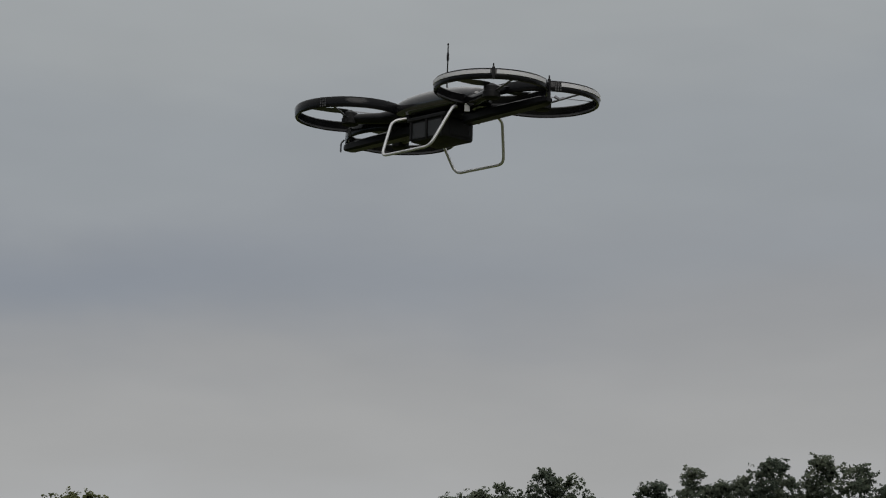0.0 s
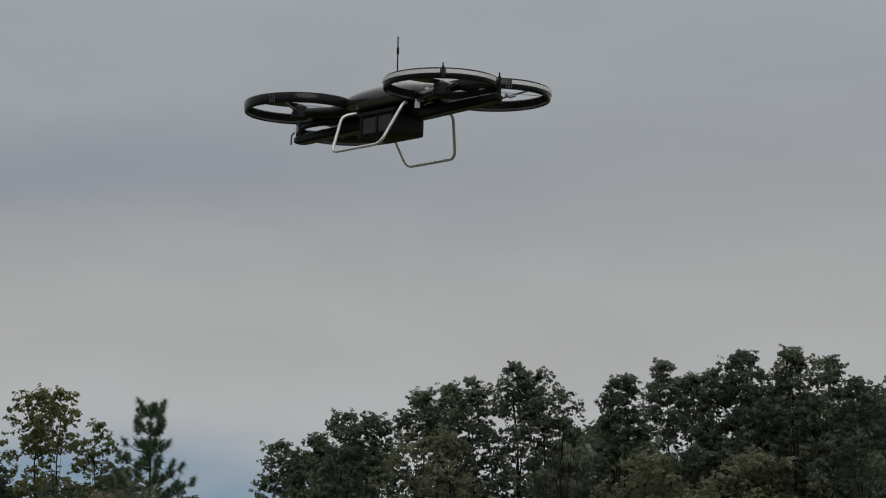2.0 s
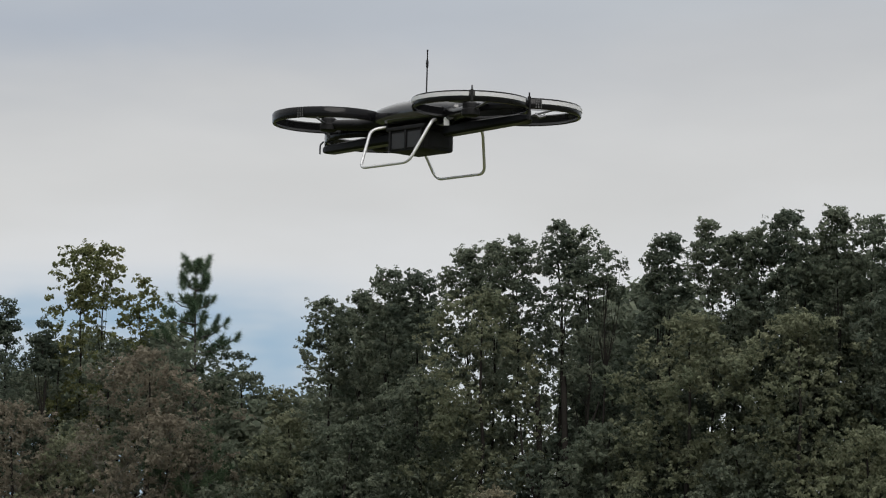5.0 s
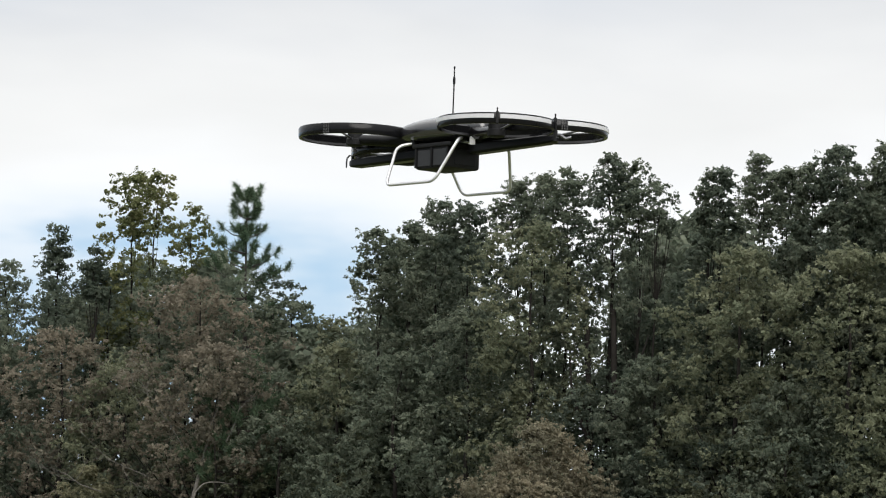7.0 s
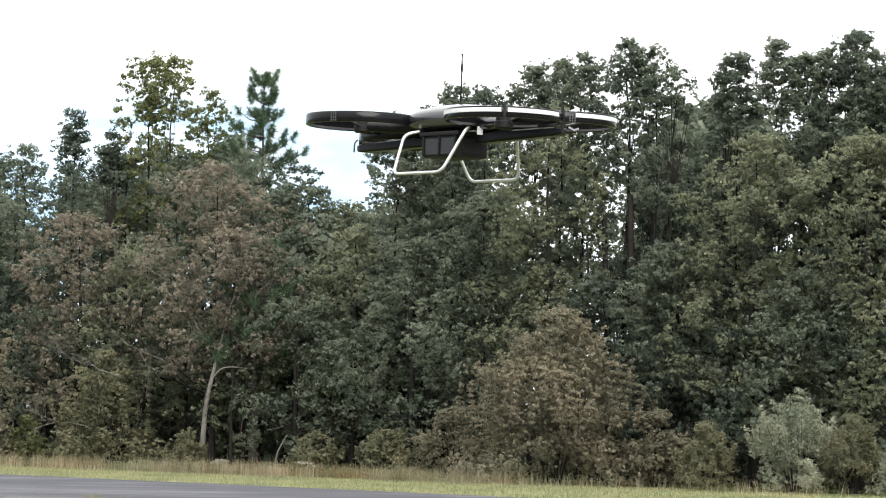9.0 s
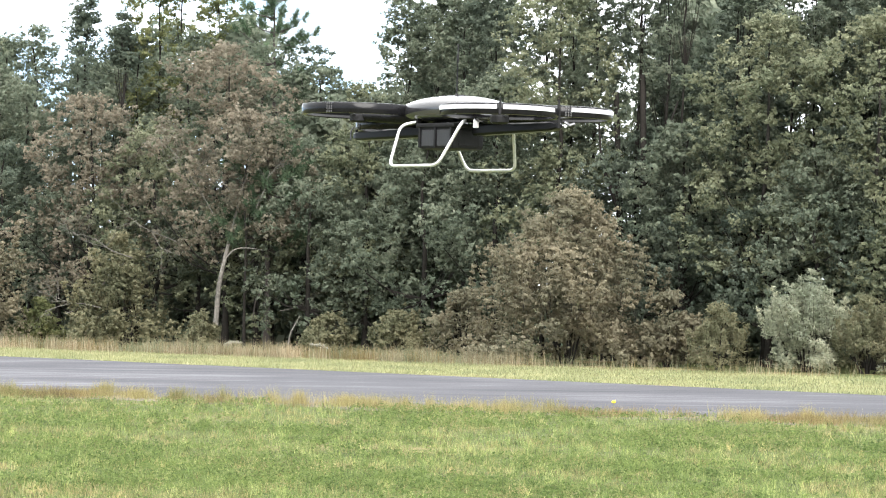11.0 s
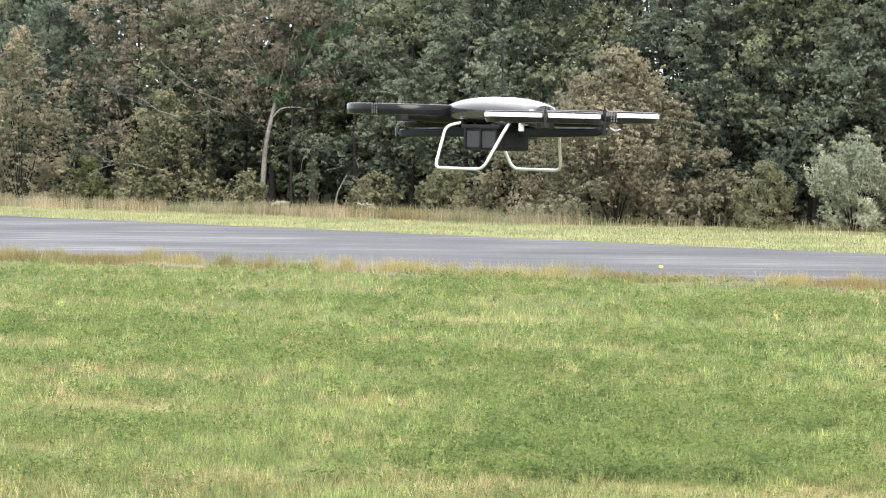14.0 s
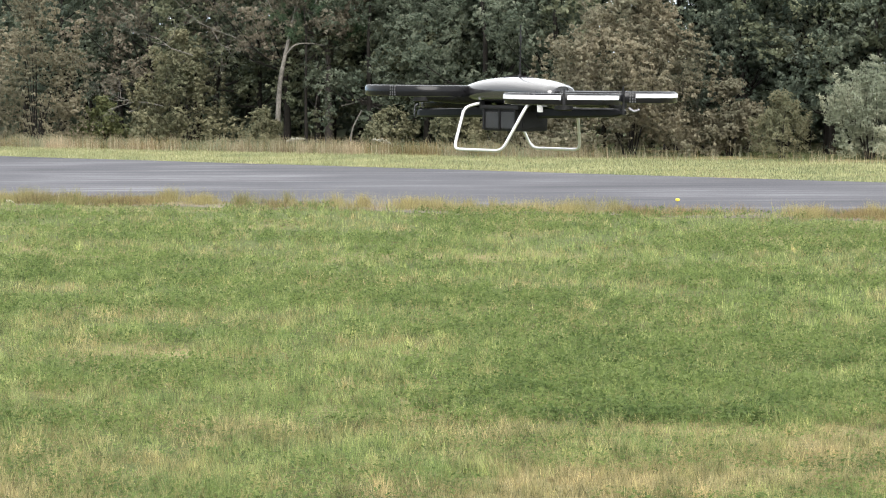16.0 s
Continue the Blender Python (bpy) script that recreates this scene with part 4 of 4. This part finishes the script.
def rotor(key, blade_turn, strut_turn):
    c = Vector(RINGS[key])
    inward = Vector((0.13 if c.x > 0 else -0.13, 0.03 if c.y > 0 else -0.03, -0.02))
    hub = c + Vector((0, 0, -0.004))
    bm = bmesh.new()
    tube(bm, [inward, inward.lerp(hub, 0.5) + Vector((0, 0, -0.012)), hub + Vector((0, 0, -0.012))], [0.03, 0.02, 0.017], 14)
    soft(part("arm", bm, CARBON, drone))
    bm = bmesh.new()
    tube(bm, [hub + Vector((0, 0, z)) for z in (-0.034, -0.03, -0.012, -0.009, 0.006, 0.009, 0.018)], [0.022, 0.029, 0.029, 0.026, 0.026, 0.022, 0.006], 20)
    motor = soft(part("motor", bm, MATT, drone, "black cylindrical motor"))
    for k in range(2):
        a = radians(blade_turn + 180 * k) + ROOM
        d, s = Vector((math.cos(a), math.sin(a), 0)), Vector((-math.sin(a), math.cos(a), 0))
        bm = bmesh.new()
        rows = []
        for i in range(9):
            f = i / 8
            at = hub + Vector((0, 0, 0.014)) + d * (0.008 + f * (RING_R - 0.026))
            chord = 0.011 + 0.02 * math.sin(math.pi * min(1, f * 1.1 + 0.12)) ** 1.0 * (1 - 0.45 * f)
            tilt = radians(26 - 18 * f)
            across = s * math.cos(tilt) + Vector((0, 0, math.sin(tilt)))
            lift = Vector((0, 0, 0.0014))
            rows.append([bm.verts.new(at + across * chord * 0.5 + lift * 0.3), bm.verts.new(at + lift), bm.verts.new(at - across * chord * 0.5), bm.verts.new(at - lift)])
        for p, q in zip(rows, rows[1:]):
            for j in range(4):
                bm.faces.new((p[j], p[(j + 1) % 4], q[(j + 1) % 4], q[j]))
        bm.faces.new(rows[-1])
        bm.faces.new(rows[0][::-1])
        soft(part("propeller_blade", bm, STEEL, motor, "dark grey propeller blade"))
    a = radians(strut_turn) + ROOM
    bm = bmesh.new()
    rim = c + Vector((math.cos(a) * (RING_R - 0.008), math.sin(a) * (RING_R - 0.008), 0.012))
    tube(bm, bent([rim, rim.lerp(hub, 0.25) + Vector((0, 0, -0.003)), hub + Vector((0, 0, -0.015))], 0.02, 3), 0.0035, 8)
    soft(part("strut", bm, STEEL, drone, "thin bent metal strut"))


rotor("a", 20, 300)
rotor("b", 15, 330)
rotor("c", 10, 240)
rotor("d", 25, 150)


def fuselage():
    """A lofted shell along the body: flat keel, domed back."""
    bm = bmesh.new()
    rows, n, m = [], 33, 28
    for i in range(n):
        f = i / (n - 1)
        s = 2 * f - 1
        x = 0.212 * s
        e = abs(s)
        half = 0.082 * (1 - e ** 3.2) ** 0.5 * 0.72 + 0.03 + 0.012 * (e > 0.85) * (e - 0.85) / 0.15
        top = 0.012 + 0.031 * max(0.0, 1 - (s * 0.97) ** 2) ** 0.8
        low = -0.042 + 0.01 * e ** 3
        mid = (top + low) / 2
        row = []
        for j in range(m):
            a = 2 * math.pi * j / m
            ca, sa = math.cos(a), math.sin(a)
            p = 0.62 if sa < 0 else 0.85
            y = half * math.copysign(abs(ca) ** p, ca)
            z = mid + (top - mid) * math.copysign(abs(sa) ** p, sa)
            row.append(bm.verts.new((x, y, z)))
        rows.append(row)
    for p, q in zip(rows, rows[1:]):
        for j in range(m):
            bm.faces.new((p[j], p[(j + 1) % m], q[(j + 1) % m], q[j]))
    bm.faces.new(rows[0])
    bm.faces.new(rows[-1][::-1])
    bmesh.ops.recalc_face_normals(bm, faces=bm.faces)
    return soft(part("fuselage", bm, GLOSS, drone, "glossy black domed shell"), 50)


shell = fuselage()
bm = bmesh.new()
tube(bm, [(0.05, 0.02, 0.041), (0.02, -0.01, 0.0455), (-0.015, 0.012, 0.0455), (-0.05, -0.02, 0.0425)], 0.0022, 6)
soft(part("cable", bm, MATT, shell, "black cable on the shell"))

for s in (1, -1):
    bm = bmesh.new()
    prof = [(0.11, 0.022, 0.018), (0.2, 0.026, 0.017), (0.455, 0.024, 0.014), (0.475, 0.02, 0.011), (0.485, 0.012, 0.006)]
    rows = []
    for x, w2, h2 in prof:
        z = -0.07 + (0.006 if s > 0 else -0.01) * (x - 0.11) / 0.35
        rows.append([bm.verts.new((s * x, y * w2, z + zz * h2)) for y, zz in ((-1, -0.6), (-0.7, -1), (0.7, -1), (1, -0.6), (1, 0.7), (0.8, 1), (-0.8, 1), (-1, 0.7))])
    for p, q in zip(rows, rows[1:]):
        for j in range(8):
            bm.faces.new((p[j], p[(j + 1) % 8], q[(j + 1) % 8], q[j]))
    bm.faces.new(rows[0])
    bm.faces.new(rows[-1])
    bmesh.ops.recalc_face_normals(bm, faces=bm.faces)
    soft(part("keel_boom", bm, GLOSS_BOOM, drone, "black keel boom between the rings"), 30)
    bm = bmesh.new()
    tube(bm, [(s * 0.482, 0, -0.07), (s * 0.482, 0, 0.004)], [0.0055, 0.0055], 10)
    box(bm, (s * 0.482, 0, 0.01), (0.004, 0.004, 0.014), 0.001)
    part("joint_post", bm, MATT, drone, "black joint where two rings meet")

bm = bmesh.new()
tube(bm, bent([(-0.484, -0.01, -0.05), (-0.496, -0.014, -0.06), (-0.497, -0.014, -0.092)], 0.01, 3), 0.003, 6)
part("hook", bm, STEEL, drone, "small hanging metal hook")
bm = bmesh.new()
tube(bm, [(0.488, 0.02, -0.05), (0.5, 0.03, -0.06), (0.508, 0.045, -0.054)], 0.005, 8)
part("bracket", bm, STEEL, drone)

# equipment case beneath the body
bm = bmesh.new()
box(bm, (-0.012, 0.0, -0.092), (0.165, 0.135, 0.078), 0.01)
case = soft(part("equipment_case", bm, MATT, drone, "black plastic equipment case"), 30)
bm = bmesh.new()
box(bm, (-0.012, 0.0, -0.055), (0.185, 0.15, 0.014), 0.004)
part("lid_rim", bm, MATT, case)
for x, wide in ((-0.048, 0.062), (0.026, 0.062)):
    bm = bmesh.new()
    box(bm, (x, -0.0685, -0.096), (wide, 0.004, 0.052), 0.0015)
    part("side_panel", bm, PANEL, case, "dark grey recessed panel")
for x in (-0.086, -0.012, 0.064):
    bm = bmesh.new()
    box(bm, (x, -0.0705, -0.094), (0.007, 0.009, 0.064), 0.002)
    part("rib", bm, MATT, case)
bm = bmesh.new()
box(bm, (0.0715, 0.0, -0.095), (0.004, 0.09, 0.05), 0.0015)
part("end_panel", bm, MATT, case)
bm = bmesh.new()
box(bm, (0.075, 0.05, -0.04), (0.03, 0.03, 0.025), 0.004)
tube(bm, [(0.09, 0.06, -0.045), (0.1, 0.07, -0.058), (0.085, 0.075, -0.066)], 0.004, 6)
part("cable_block", bm, MATT, drone)
bm = bmesh.new()
box(bm, (0.179, -0.070, -0.055), (0.018, 0.004, 0.024), 0.001, radians(49))
box(bm, (0.157, -0.050, -0.043), (0.004, 0.08, 0.004), 0.001, radians(40))
part("tag", bm, TAPE, drone, "small white tag")

# landing skids of bent tube
for s in (-1, 1):
    line = [(-0.115, s * 0.06, -0.042), (-0.142, s * 0.105, -0.055), (-0.118, s * 0.17, -0.19), (0.112, s * 0.17, -0.19), (0.158, s * 0.112, -0.052), (0.12, s * 0.06, -0.04)]
    pts = bent(line, 0.028, 6)
    bm = bmesh.new()
    tube(bm, pts, 0.0051, 12)
    skid = soft(part("landing_skid", bm, ALLOY, drone, "bright bent metal landing skid"))
    for x in (-0.115, 0.12):
        bm = bmesh.new()
        box(bm, (x, s * 0.058, -0.042), (0.022, 0.016, 0.014), 0.002)
        part("clamp", bm, MATT, skid, "black clamp")

# whip antenna
bm = bmesh.new()
tube(bm, [(-0.006, 0.012, 0.038), (-0.006, 0.012, 0.05), (-0.006, 0.012, 0.052), (-0.004, 0.011, 0.15), (-0.004, 0.011, 0.156), (-0.004, 0.011, 0.172), (-0.004, 0.011, 0.18), (-0.003, 0.01, 0.205), (-0.003, 0.01, 0.206), (-0.003, 0.01, 0.211)],
     [0.006, 0.005, 0.0024, 0.0022, 0.0042, 0.0042, 0.0022, 0.002, 0.0034, 0.0025], 10)
soft(part("antenna", bm, MATT, drone, "thin black whip antenna"))
